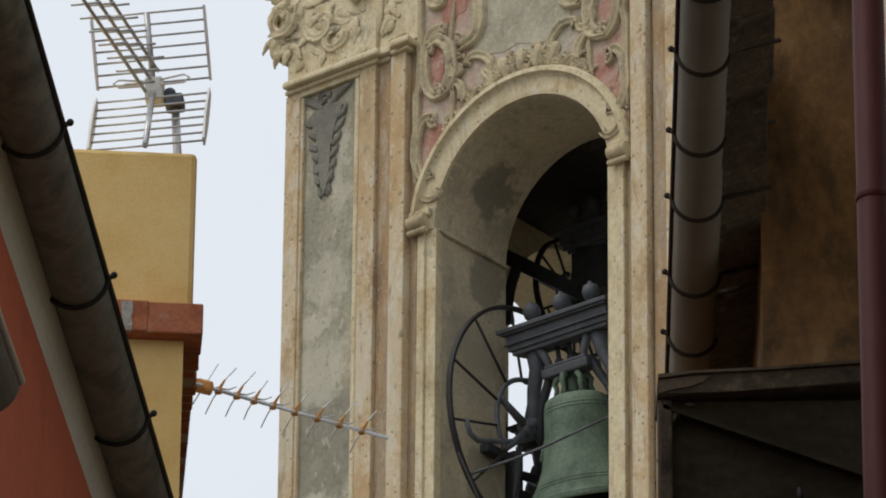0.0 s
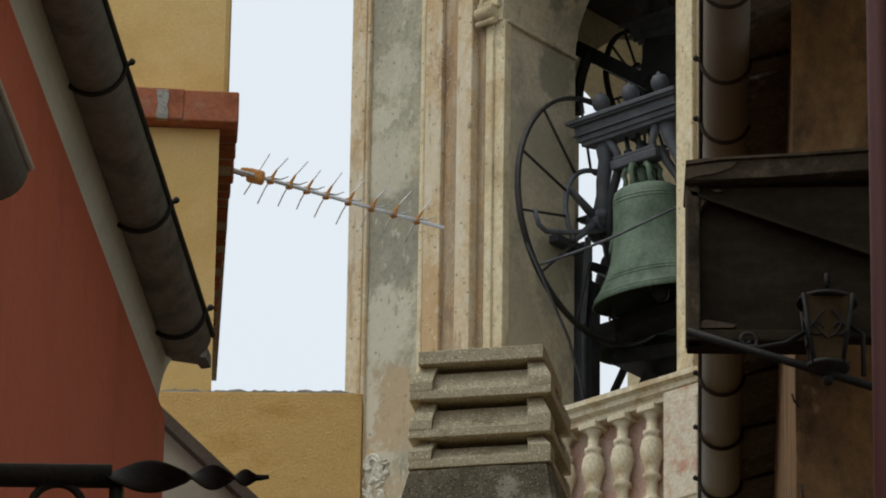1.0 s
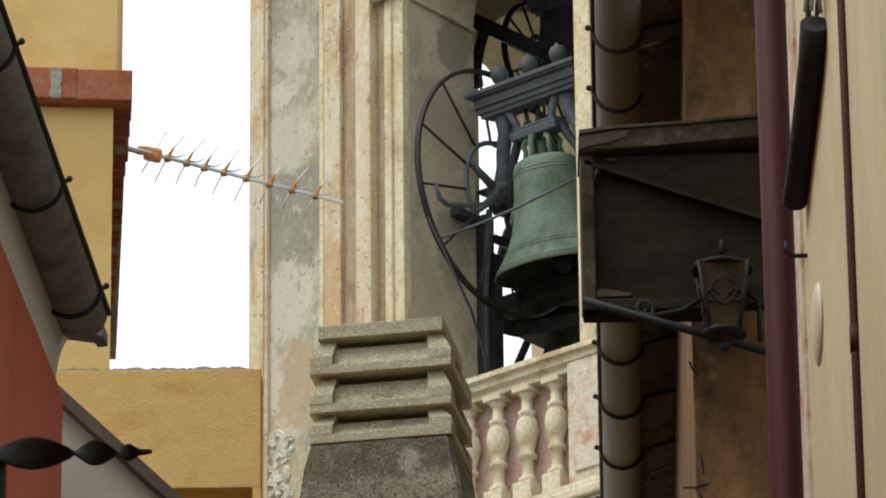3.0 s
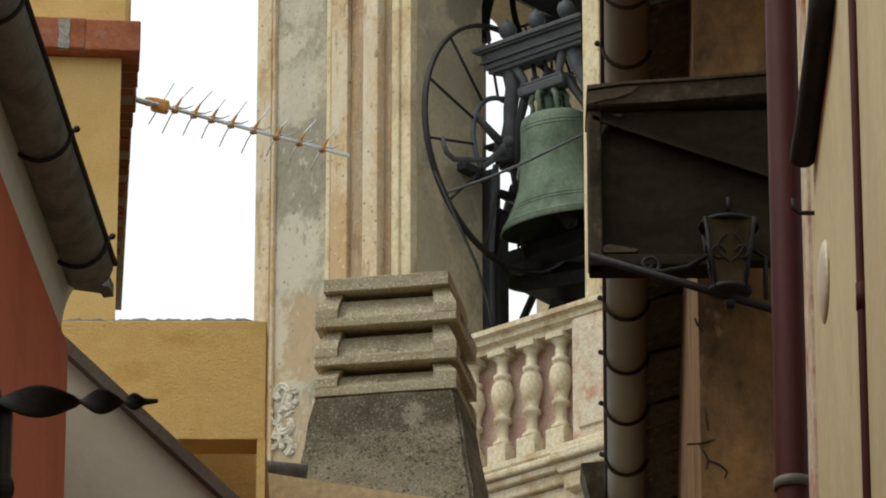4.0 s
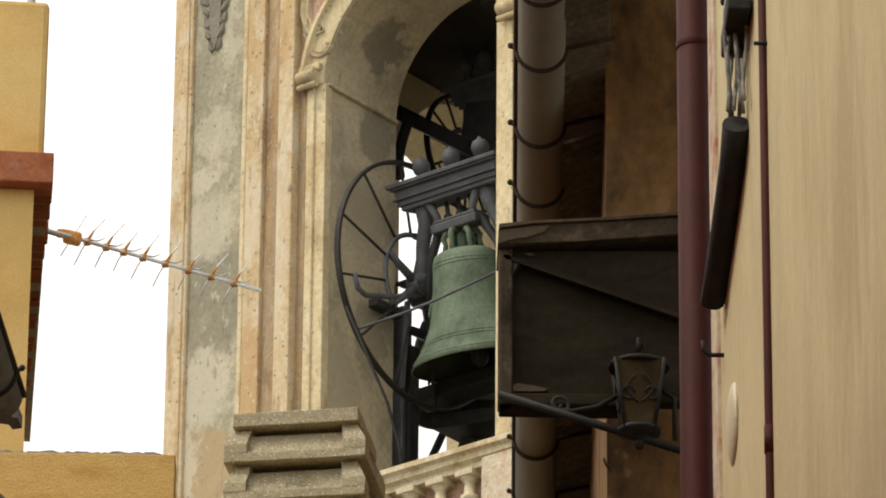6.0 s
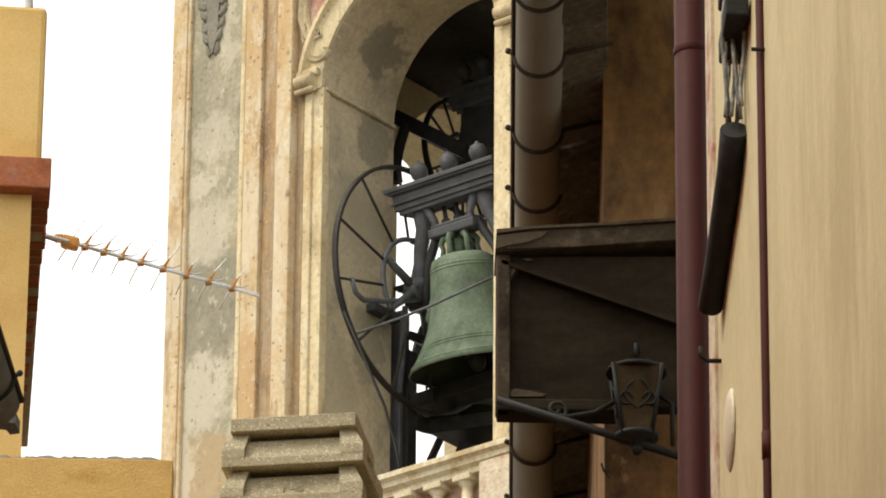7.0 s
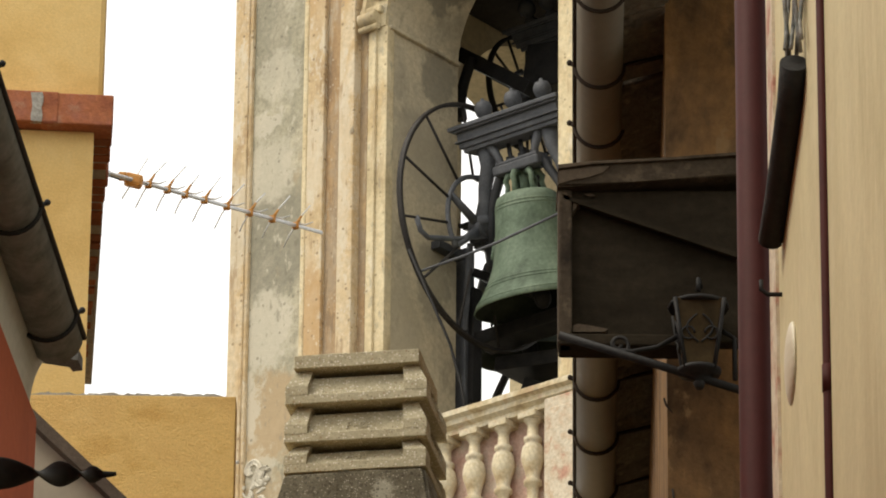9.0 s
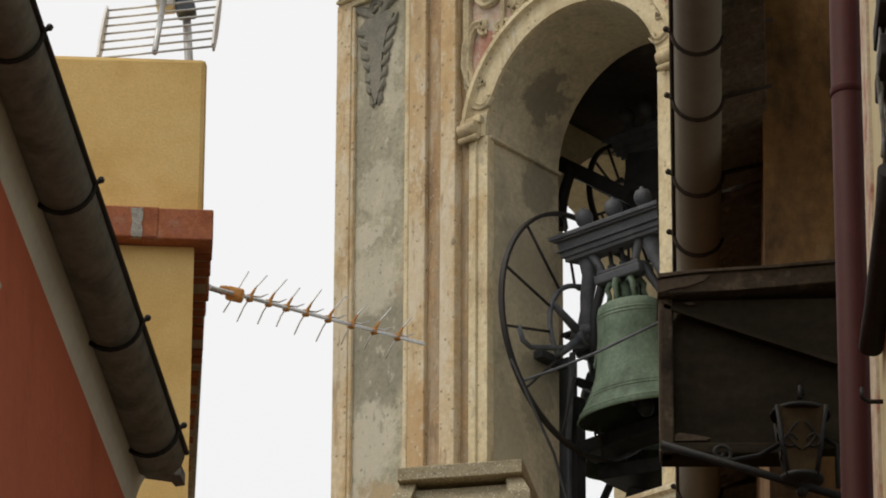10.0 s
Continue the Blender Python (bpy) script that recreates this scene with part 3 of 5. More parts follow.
def ribbon(bm, pts, widths, depths, section=((-1, 0), (-.82, .85), (-.55, 1), (-.2, .5), (.25, .42), (.6, .9), (.85, .7), (1, 0)), y0=.0):
    """A band of stucco laid along points on the wall, with raised edges and a hollow between them."""
    rings = []
    n = len(pts)
    for i, p in enumerate(pts):
        q0, q1 = pts[max(i - 1, 0)], pts[min(i + 1, n - 1)]
        dx, dz = q1[0] - q0[0], q1[2] - q0[2]
        L = math.hypot(dx, dz) or 1
        nx, nz = -dz / L, dx / L
        rings.append([bm.verts.new((p[0] + u * widths[i] * nx, p[1] + y0 + .012 - h_ * depths[i], p[2] + u * widths[i] * nz)) for u, h_ in section])
    for a, b in zip(rings, rings[1:]):
        for k in range(len(section) - 1):
            bm.faces.new([a[k], a[k + 1], b[k + 1], b[k]]).smooth = True


LEAF = ((-1, 0), (-.7, .5), (-.35, .75), (0, .45), (.35, .75), (.7, .5), (1, 0))


def relief(name, curves, material, label=""):
    """Stucco scrolls: swelling bars half sunk in the wall."""
    bm = bmesh.new()
    for pts, r in curves:
        n = len(pts) - 1
        wd = [1.55 * r * (.5 + .5 * math.sin(math.pi * min(1, .12 + .88 * i / n))) for i in range(n + 1)]
        ribbon(bm, pts, wd, [.035 + .6 * v for v in wd])
        for j in (0, n):
            ball(bm, (pts[j][0], pts[j][1] - .004, pts[j][2]), r * .95, 10, 8, (1, .6, 1))
    flatten(bm, -.02, .75, .010, 9)
    return part(name, bm, material, tower, label)


def c_scroll(cx, cz, w, h, flip=1, y=-.03, r=.03, turn=0.0):
    """A C-shaped scroll: an open bow whose two ends curl inwards."""
    q = []
    for i in range(8):
        a = 4.6 - 3.4 * i / 7
        q.append((.55 + .30 * (.25 + .75 * i / 7) * math.cos(a), .78 + .24 * (.25 + .75 * i / 7) * math.sin(a)))
    for i in range(17):
        a = math.radians(75 + 210 * i / 16)
        q.append((math.cos(a), 1.05 * math.sin(a)))
    q += [(x, -z) for x, z in reversed(q[:8])]
    pts = []
    for x, z in q:
        px, pz = x * w * flip, z * h
        pts.append((cx + px * math.cos(turn) - pz * math.sin(turn), y, cz + px * math.sin(turn) + pz * math.cos(turn)))
    return pts, r


def leafage(bm, x0, x1, z_of, thick, n, seed, size=.04, y=-.035):
    """A mass of small overlapping stucco leaves between x0 and x1 above a line."""
    rn = random.Random(seed)
    for _ in range(n):
        x = rn.uniform(x0, x1)
        z = z_of(x) + rn.uniform(0, thick)
        a = rn.uniform(0, math.pi)
        L = size * rn.uniform(.7, 1.7)
        d = Vector((math.cos(a), 0, math.sin(a)))
        b = Vector((-math.sin(a), 0, math.cos(a)))
        bend = rn.uniform(-.6, .6) * L
        p = Vector((x, y, z))
        q = [p - d * L, p - d * L * .55 + b * bend * .3, p - d * L * .1 + b * bend * .55, p + d * L * .4 + b * bend * .6, p + d * L * .8 + b * bend * .35, p + d * L + b * bend * .05]
        ribbon(bm, [(v.x, y - rn.uniform(0, .012), v.z) for v in q], [.006, size * .42, size * .55, size * .6, size * .4, .006], [.012, .02, .034, .036, .026, .012], LEAF)


for left in (True, False):
    f = 1 if left else -1
    relief("scroll", [c_scroll(mir(-.06, left), S + .62, .10, .22, f, -.035, .026), c_scroll(mir(.02, left), S + 1.25, .11, .25, f, -.035, .026),
                      c_scroll(mir(-.04, left), S + .30, .07, .09, f, -.03, .02, .8 * f)], M_STUCCO, "stucco C-scrolls")
    relief("scroll", [([(mir(-.155, left), -.03, S + .4), (mir(-.155, left), -.03, S + 1.05), (mir(-.13, left), -.03, S + 1.12), (mir(-.13, left), -.03, S + 1.9)], .022),
                      ([(mir(.14 + .02 * math.sin(i), left), -.025, S + .72 + i * .12) for i in range(9)], .014),
                      (spiral(mir(.05, left), S + 1.75, .16, .03, 0, 5.5 * f, -.03), .03)], M_STUCCO, "stucco rib mouldings")
    # C-scrolls high in the spandrel
    relief("scroll", [c_scroll(mir(.22, left), S + 1.62, .16, .30, -f, -.035, .032, .3 * f), (spiral(mir(.2, left), S + 1.15, .09, .02, 1, 1 + 6 * f, -.035), .022)], M_STUCCO, "large curled stucco leaf")

# red painted corners and the grey field in the middle
for left in (True, False):
    for k, (px, pz, w, h) in enumerate(((-.06, .40, .17, .40), (.03, .66, .18, .26), (-.02, 1.3, .16, .4), (.16, 1.7, .26, .3))):
        patch("fresco", tower, mir(px, left), S + pz, w, h, -.02, M_REDP, 40 + k + 9 * left, .004, .35)
patch("fresco", tower, CU, S + 1.5, .85, .75, -.02, M_CARTOUCHE, 71, .004, .15, 60)
# shell crest over the arch: a bossed keystone, curling leaves and small shells
bm = bmesh.new()
for i in range(5):
    a = math.pi * (.42 + .16 * i / 4)
    b = Vector((CU + (R + .21) * math.cos(a), -.04, S + (R + .21) * math.sin(a)))
    d = Vector((math.cos(a) * 2.2, 0, 1)).normalized()
    q = [b + d * L for L in (0, .05, .10, .145, .165)]
    ribbon(bm, [(v.x, -.04, v.z) for v in q], [.02, .034, .045, .04, .012], [.03, .045, .055, .05, .02], LEAF)
flatten(bm, -.02, .8, .012, 11)
part("shell", bm, M_STUCCO, tower, "stucco shell over the keystone")
bm = bmesh.new()
def crest_z(x):
    return S + math.sqrt(max(.05, (R + .21) ** 2 - (x - CU) ** 2))
rn = random.Random(27)
for i in range(26):
    x = CU - .62 + 1.24 * i / 25
    r_ = rn.uniform(.035, .065) * (1.15 - .8 * abs(x - CU))
    fl = rn.choice((-1, 1))
    zc = crest_z(x) + .03 + rn.uniform(0, .13) * max(.15, 1 - 1.7 * abs(x - CU))
    q = spiral(x, zc, r_, r_ * .25, rn.uniform(0, 6), rn.uniform(0, 6) + fl * 4.6, -.035, 14)
    ribbon(bm, q, [.008 + .32 * r_ * math.sin(math.pi * (j + 2) / 17) for j in range(15)], [.018 + .022 * math.sin(math.pi * (j + 1) / 16) for j in range(15)])
leafage(bm, CU - .30, CU + .30, lambda x: crest_z(x) + .02, .16, 26, 22, .032)
leafage(bm, CU - .72, CU + .72, crest_z, .04, 30, 23, .026)
for s_ in (-1, 1):
    for k, (dx, dz, w_, h_, tn) in enumerate(((.36, 1.12, .06, .11, 1.0), (.56, .98, .05, .09, .7))):
        wd = [.014 + .02 * math.sin(math.pi * i / 32) for i in range(33)]
        ribbon(bm, c_scroll(CU + s_ * dx, S + dz, w_, h_, s_, -.04, .03, -tn * s_)[0], wd, [.02 + .7 * v for v in wd])
    wd = [.018 + .036 * math.sin(math.pi * i / 32) for i in range(33)]
    ribbon(bm, c_scroll(CU + s_ * .70, S + 1.22, .11, .2, s_, -.04, .03, -.2 * s_)[0], wd, [.025 + .7 * v for v in wd])
flatten(bm, -.02, .7, .012, 11)
part("crest", bm, M_STUCCO, tower, "stucco crest of curling acanthus leaves")
# hanging ornament in the sunk panel
for left in (True, False):
    f = 1 if left else -1
    x = mir(-.975, left)
    bm = bmesh.new()
    prism(bm, [(x - .15, S + 1.18), (x - .09, S + 1.23), (x + .10, S + 1.24), (x + .16, S + 1.20), (x + .10, S + 1.08), (x + .055, S + .92), (x + .05, S + .74), (x + .03, S + .62), (x, S + .54), (x - .035, S + .64), (x - .05, S + .76), (x - .055, S + .92), (x - .09, S + 1.06)], "y", -.046, -.02)
    part("drop_body", bm, M_DROP, tower)
    bm = bmesh.new()
    ribbon(bm, [(x + .01, -.044, S + 1.14), (x + .005, -.046, S + 1.0), (x, -.046, S + .86), (x, -.044, S + .70)], [.06, .036, .026, .010], [.016] * 4, LEAF)
    part("drop_rib", bm, M_PANEL, tower)
    bm = bmesh.new()
    for k in range(7):
        z = S + 1.17 - k * .095
        w = .17 - .021 * k
        for s in (-1, 1):
            q = [(x + s * w * .30, -.044, z - .03), (x + s * w * .60, -.05, z - .045), (x + s * w * .92, -.054, z - .03 + .02 * (k % 2)), (x + s * w * 1.15, -.05, z + .03)]
            ribbon(bm, q, [.010, .034, .028, .005], [.02, .042, .035, .015], LEAF)
    for s in (-1, 1):
        ribbon(bm, [(x + s * .03, -.045, S + 1.22), (x + s * .10, -.055, S + 1.29), (x + s * .17, -.055, S + 1.33), (x + s * .23, -.045, S + 1.34)], [.02, .035, .03, .008], [.03, .04, .04, .02], LEAF)
    ribbon(bm, spiral(x - .02, S + 1.30, .055, .012, 0, 6, -.045, 12), [.02] * 13, [.03] * 13)
    flatten(bm, -.03, .6, .012, 14)
    part("drop_ornament", bm, M_DROP, tower, "grey stucco drop ornament")
    # acanthus capital
    bm = bmesh.new()
    for x0, x1, n_ in ((-1.30, -.60, 60), (-.42, -.24, 18)):
        a_, b_ = sorted((mir(x0, left), mir(x1, left)))
        leafage(bm, a_, b_, lambda x: S + 1.55, .75, n_, 31 + n_ + left, .055, -.06)
    for xx, s in ((-1.36, -1), (-.66, 1), (-.30, 1)):
        ribbon(bm, spiral(mir(xx, left), S + 2.02, .13, .02, 0, 6.5 * s * f, -.11, 20), [.046 - .0012 * j for j in range(21)], [.06] * 21)
    ribbon(bm, spiral(mir(-1.0, left), S + 1.9, .16, .03, 3, 3 + 5 * f, -.07, 16), [.034] * 17, [.045] * 17)
    ribbon(bm, spiral(mir(-.9, left), S + 1.75, .12, .03, 0, -5 * f, -.07, 16), [.03] * 17, [.042] * 17)
    for k in range(3):
        tube(bm, [(mir(-.5, left), -.04, S + 1.52), (mir(-.5 + .02 * k, left), -.05, S + 1.8), (mir(-.49, left), -.06, S + 2.3)], .022, 6)
    flatten(bm, -.05, .6, .02, 8)
    part("capital", bm, M_CREAM, tower, "acanthus capital in cream stucco")
    # volutes on the outer corner
    bm = bmesh.new()
    xx = mir(-1.40, left)
    for cz_, r0 in ((1.80, .10), (2.02, .14), (2.28, .15)):
        tube(bm, spiral(xx + .03 * f, S + cz_, r0 * .9, .02, 1.2, 1.2 + 6.5 * f, -.05, 22), [.05 - .0014 * j for j in range(23)], 9)
        leafage(bm, xx - .10, xx + .10, lambda x: S + cz_ - .1, .22, 16, 50 + int(cz_ * 100), .05, -.06)
        tube(bm, [(xx + .02 * f, -.05, S + cz_), (xx + .02 * f, .14, S + cz_)], [r0 * .9, r0 * .8], 12)
    flatten(bm, -.05, 1.0, .03, 6)
    part("volute", bm, M_CREAM, tower, "worn corner volute")

# balustrade across the opening, with pink plaster behind the balusters
bal = thing("balustrade", "weathered stone balustrade with pink plaster behind turned balusters", "balustrade", pose(-0.2133, 35.8743, 0, 0, 0, -39.5))
ZR = S - 3.10
bm = bmesh.new()
box(bm, -.40, 1.52, -.09, .25, ZR - .95, ZR - .06)
part("back_wall", bm, M_PINKBACK, bal, "pink plaster between the balusters")
bm = bmesh.new()
prism(bm, [(-.27, ZR - .035), (-.27, ZR), (.02, ZR + .012), (.02, ZR - .14), (-.2, ZR - .14), (-.2, ZR - .105), (-.235, ZR - .085), (-.235, ZR - .05)], "x", -.45, 1.95)
part("rail", bm, M_BALUST, bal, "moulded cream stone handrail")
bm = bmesh.new()
prism(bm, [(-.27, ZR - .98), (-.27, ZR - .945), (-.23, ZR - .925), (.0, ZR - .92), (.0, ZR - 1.02), (-.24, ZR - 1.02)], "x", -.45, 1.6)
part("plinth", bm, M_BALUST, bal)
prof = [(.045, 0), (.075, .002), (.075, .03), (.05, .045), (.042, .07), (.045, .16), (.07, .17), (.07, .195), (.05, .21), (.06, .26), (.088, .33), (.09, .375), (.076, .43), (.055, .455), (.07, .465), (.07, .49), (.045, .5), (.042, .58), (.06, .6), (.075, .615)]
bm = bmesh.new()
lathe(bm, prof, 16)
box(bm, -.088, .088, -.088, .088, -.17, 0.0, .01)
box(bm, -.085, .085, -.085, .085, .615, .66, .008)
first = part("baluster", bm, M_BALUST, bal, "turned stone baluster on a square block")
first.matrix_basis = Matrix.Translation((.90, -.155, ZR - .795)) @ Matrix.Diagonal((.84, .84, 1, 1))
for k in (-5, -4, -3, -2, -1, 1, 2):
    again(first, Matrix.Translation((.90 + .238 * k, -.155, ZR - .795)) @ Matrix.Diagonal((.84, .84, 1, 1)), bal)
for x0 in (1.53, -.55):
    bm = bmesh.new()
    box(bm, x0, x0 + .34, -.24, .05, ZR - .95, ZR - .10, .012)
    pier = part("pier", bm, M_PIER, bal, "panelled end pier of peeling pink and cream plaster")
    bm = bmesh.new()
    box(bm, x0 + .06, x0 + .28, -.256, -.23, ZR - .86, ZR - .18, .008)
    part("panel", bm, M_PIER, pier)
    bm = bmesh.new()
    for y0, z0, z1, g in ((-.30, -1.02, -.95, .05), (-.37, -1.09, -1.02, .09), (-.33, -1.16, -1.09, .06), (-.30, -1.27, -1.16, .03)):
        box(bm, x0 - g, x0 + .34 + g, y0, .04, ZR + z0, ZR + z1, .015)
    part("pier_base", bm, M_BALUST, bal)
for y0, z0, z1 in ((-.32, -1.07, -1.02), (-.29, -1.12, -1.07), (-.25, -1.2, -1.12), (-.21, -1.33, -1.2), (-.17, -1.5, -1.33), (-.12, -3, -1.5)):
    bm = bmesh.new()
    box(bm, -1.0, 2.3, y0, .0, ZR + z0, ZR + z1, .015)
    part("cornice_step", bm, M_BALUST, bal, "stepped cream cornice below the balustrade")
# small stucco relief and wall pin low on the pilaster
bm = bmesh.new()
for k in range(6):
    ribbon(bm, spiral(-1.10 + .10 * (k % 2) - .01 * k, S - 2.98 - .075 * k, .085 - .004 * k, .012, k, k + 4.5, -.045), [.024] * 15, [.032] * 15)
flatten(bm, -.03, .6, .015, 12)
part("foot_scroll", bm, M_PALE, tower, "pale stucco scrolls at the foot of the panel")
bm = bmesh.new()
leafage(bm, -1.20, -.96, lambda x: S - 3.42, .50, 26, 77, .032, -.042)
flatten(bm, -.03, .6, .015, 12)
part("foot_ornament", bm, M_PALE, tower, "pale stucco ornament at the foot of the panel")

bm = bmesh.new()
tube(bm, [(-1.24, -.02, S - 2.93), (-1.24, -.14, S - 2.93), (-1.12, -.15, S - 2.94)], .012, 8)
part("wall_pin", bm, M_ALU, tower, "small grey metal pin in the wall")

# ---- bells: local x along the axle, pivot at the origin ----
def bell_profile(rad, h):
    """Outer line from crown to lip and back up the inside."""
    out = [(0.02, 1.0), (.28, 1.0), (.38, .99), (.445, .965), (.475, .92), (.49, .86), (.515, .74), (.545, .62), (.585, .50), (.64, .38), (.725, .26), (.83, .15), (.94, .06), (1.0, 0.0)]
    inn = [(.97, -.005), (.90, .03), (.77, .13), (.66, .26), (.56, .42), (.50, .6), (.46, .8), (.40, .92), (.02, .94)]
    return [(r * rad, z * h) for r, z in out], [(r * rad, z * h) for r, z in out[-1:] + inn]


def rope_wheel(yoke, wheel_x, wheel_r, ring_r, spokes, a0, arc):
    """A thin iron rope wheel turned by the yoke: rim, part of an inner ring, hub and spokes."""
    turn = pose(wheel_x, 0, 0, 0, 90, 0)
    bm = bmesh.new()
    lathe(bm, [(wheel_r - .016, -.016), (wheel_r + .010, -.019), (wheel_r, 0), (wheel_r + .010, .019), (wheel_r - .016, .016)], 72, turn, True)
    part("wheel_rim", bm, M_RIM, yoke, "thin dark iron wheel rim")
    bm = bmesh.new()
    n = 22
    tube(bm, [(wheel_x, ring_r * math.sin(arc[0] + (arc[1] - arc[0]) * i / n), ring_r * math.cos(arc[0] + (arc[1] - arc[0]) * i / n)) for i in range(n + 1)], [.026] + [.018] * (n - 1) + [.026], 8)
    for a in (arc[0], (arc[0] + arc[1]) / 2):
        tube(bm, [(wheel_x, 0, 0), (wheel_x, ring_r * math.sin(a), ring_r * math.cos(a))], [.035, .022], 8)
    tube(bm, [(wheel_x - .05, 0, 0), (wheel_x + .05, 0, 0)], .075, 14)
    part("wheel_hub", bm, M_IRON, yoke, "grey iron hub with an open inner ring")
    for k in range(spokes):
        a = a0 - 2 * math.pi * k / spokes
        bm = bmesh.new()
        tube(bm, [(wheel_x, ring_r * math.sin(a), ring_r * math.cos(a)), (wheel_x, (wheel_r - .015) * math.sin(a), (wheel_r - .015) * math.cos(a))], .010, 6)
        part("spoke", bm, M_RIM, yoke)


def hung_bell(name, label, m, rad, h, drop, beam_len, beam_z, wheel_r, wheel_x, tilt, patina):
    swing = m @ pose(0, 0, 0, tilt, 0, 0)
    bell = thing(name, label, "bell", swing)
    bm = bmesh.new()
    outer, inner = bell_profile(rad, h)
    lathe(bm, outer + [(outer[-1][0] - .01, -.004)], 56, Matrix.Translation((0, 0, -drop)))
    bm.faces.ensure_lookup_table()
    bmesh.ops.delete(bm, geom=[f for f in bm.faces if len(f.verts) > 4 and f.calc_center_median().z < -drop + .05], context="FACES_ONLY")
    part("body", bm, patina, bell, "green patinated bronze bell body")
    # inside is its own mesh so that its shade can be painted dark
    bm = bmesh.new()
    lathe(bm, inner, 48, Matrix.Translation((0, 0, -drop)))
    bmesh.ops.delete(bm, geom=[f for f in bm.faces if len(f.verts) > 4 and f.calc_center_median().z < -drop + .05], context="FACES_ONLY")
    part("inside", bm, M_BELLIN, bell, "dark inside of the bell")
    for z, r, d in ((.89, .482, .003), (.86, .49, .003), (.20, .78, .004), (.17, .81, .004), (.05, .95, .004)):
        bm = bmesh.new()
        lathe(bm, [(r * rad, z * h - .007 - drop), (r * rad + d, z * h - .003 - drop), (r * rad + d, z * h + .003 - drop), (r * rad, z * h + .007 - drop)], 48, None, True)
        part("band", bm, patina, bell)
    # small raised medallion on the waist
    bm = bmesh.new()
    for k in range(5):
        ball(bm, (-.42 * rad - .008 * k, -.33 * rad - .006 * k, -drop + h * (.62 - .035 * k)), .020 - .002 * abs(k - 2), 8, 6, (.6, .6, 1.3))
    part("medallion", bm, patina, bell)
    top = h - drop
    bm = bmesh.new()
    tube(bm, [(0, 0, top - .02), (0, 0, top + .17)], [.035, .03], 10)
    for k in range(6):
        a = math.pi * (k + .5) / 3
        tube(bm, [(.13 * math.cos(a), .13 * math.sin(a), top - .01), (.115 * math.cos(a), .115 * math.sin(a), top + .06), (.125 * math.cos(a), .125 * math.sin(a), top + .10), (.105 * math.cos(a), .105 * math.sin(a), top + .135), (.04 * math.cos(a), .04 * math.sin(a), top + .14)], [.019, .017, .02, .024, .018], 8)
    part("crown", bm, patina, bell, "green bronze crown loops")
    bm = bmesh.new()
    tube(bm, [(0, 0, top - .1), (0, .01, -drop + .22), (0, .02, -drop + .1)], [.016, .02, .024], 8)
    ball(bm, (0, .02, -drop + .06), .06, 12, 10, (1, 1, 1.3))
    part("clapper", bm, M_BLACKIRON, bell)
    # cast iron headstock
    yoke = thing(name.replace("bell", "bell_yoke"), "grey painted iron bell yoke with ball finials and a rope wheel", "bell yoke", swing)
    hl = beam_len / 2
    for y0, z0, z1, g in ((.09, 0, .03, -.02), (.105, .03, .07, 0), (.125, .07, .085, .02), (.11, .085, .14, .005), (.14, .14, .155, .025), (.155, .155, .185, .045)):
        bm = bmesh.new()
        box(bm, -hl - g, hl + g, -y0, y0, beam_z + z0, beam_z + z1, .006)
        part("beam" if z0 == .085 else "moulding", bm, M_IRON, yoke, "moulded iron beam" if z0 == .085 else "")
    for k in range(3):
        bm = bmesh.new()
        x = (-.60 + .60 * k) * hl
        lathe(bm, [(.04, 0), (.05, .012), (.026, .03), (.03, .038), (.052, .056), (.062, .09), (.060, .115), (.045, .145), (.014, .158), (.012, .172)], 18, Matrix.Translation((x, 0, beam_z + .185)))
        part("finial", bm, M_IRON, yoke, "iron ball finial")
    bar = top + .185
    for s in (-1, 1):
        bm = bmesh.new()
        tube(bm, [(s * hl * .64, 0, beam_z + .02), (s * hl * .66, 0, beam_z - .12), (s * hl * .78, 0, beam_z - .25), (s * hl * .82, 0, .16), (s * hl * .90, 0, .05), (s * hl * .92, 0, -.05)], [.07, .055, .048, .048, .06, .045], 10)
        ball(bm, (s * hl * .88, -.01, .03), .065, 12, 8, (1, 1, .8))
        part("arm", bm, M_IRON, yoke, "thick curved iron side arm")
        bm = bmesh.new()
        tube(bm, [(s * hl * .40, 0, bar + .02), (s * hl * .52, 0, bar - .07), (s * hl * .68, 0, bar - .19), (s * hl * .76, 0, bar - .33), (s * hl * .80, 0, -.14)], [.035, .032, .03, .03, .03], 8)
        part("hanger", bm, M_IRONDK, yoke, "dark arched hanger round the bell's shoulder")
        bm = bmesh.new()
        tube(bm, [(s * hl * .50, -.04, beam_z + .02), (s * hl * .36, -.04, beam_z - .10), (s * hl * .34, -.04, bar)], [.036, .027, .032], 8)
        part("strut", bm, M_IRON, yoke)
    bm = bmesh.new()
    box(bm, -hl * .46, hl * .46, -.085, .085, bar - .03, bar + .035, .012)
    box(bm, -hl * .42, hl * .42, -.07, .07, bar + .035, bar + .06, .01)
    part("cross_bar", bm, M_IRON, yoke, "iron cross bar above the crown")
    for s in (-1, 0, 1):
        bm = bmesh.new()
        tube(bm, [(s * .10, .02, bar), (s * .10, .02, beam_z + .01)], .016, 8)
        lathe(bm, [(.03, 0), (.034, .01), (.034, .03), (.03, .04)], 6, Matrix.Translation((s * .10, .02, bar + .06)))
        part("bolt", bm, M_IRONDK, yoke)
    bm = bmesh.new()
    tube(bm, [(wheel_x - .06, 0, 0), (-hl * .8, 0, 0)], .045, 12)
    part("axle", bm, M_IRON, yoke)
    bm = bmesh.new()
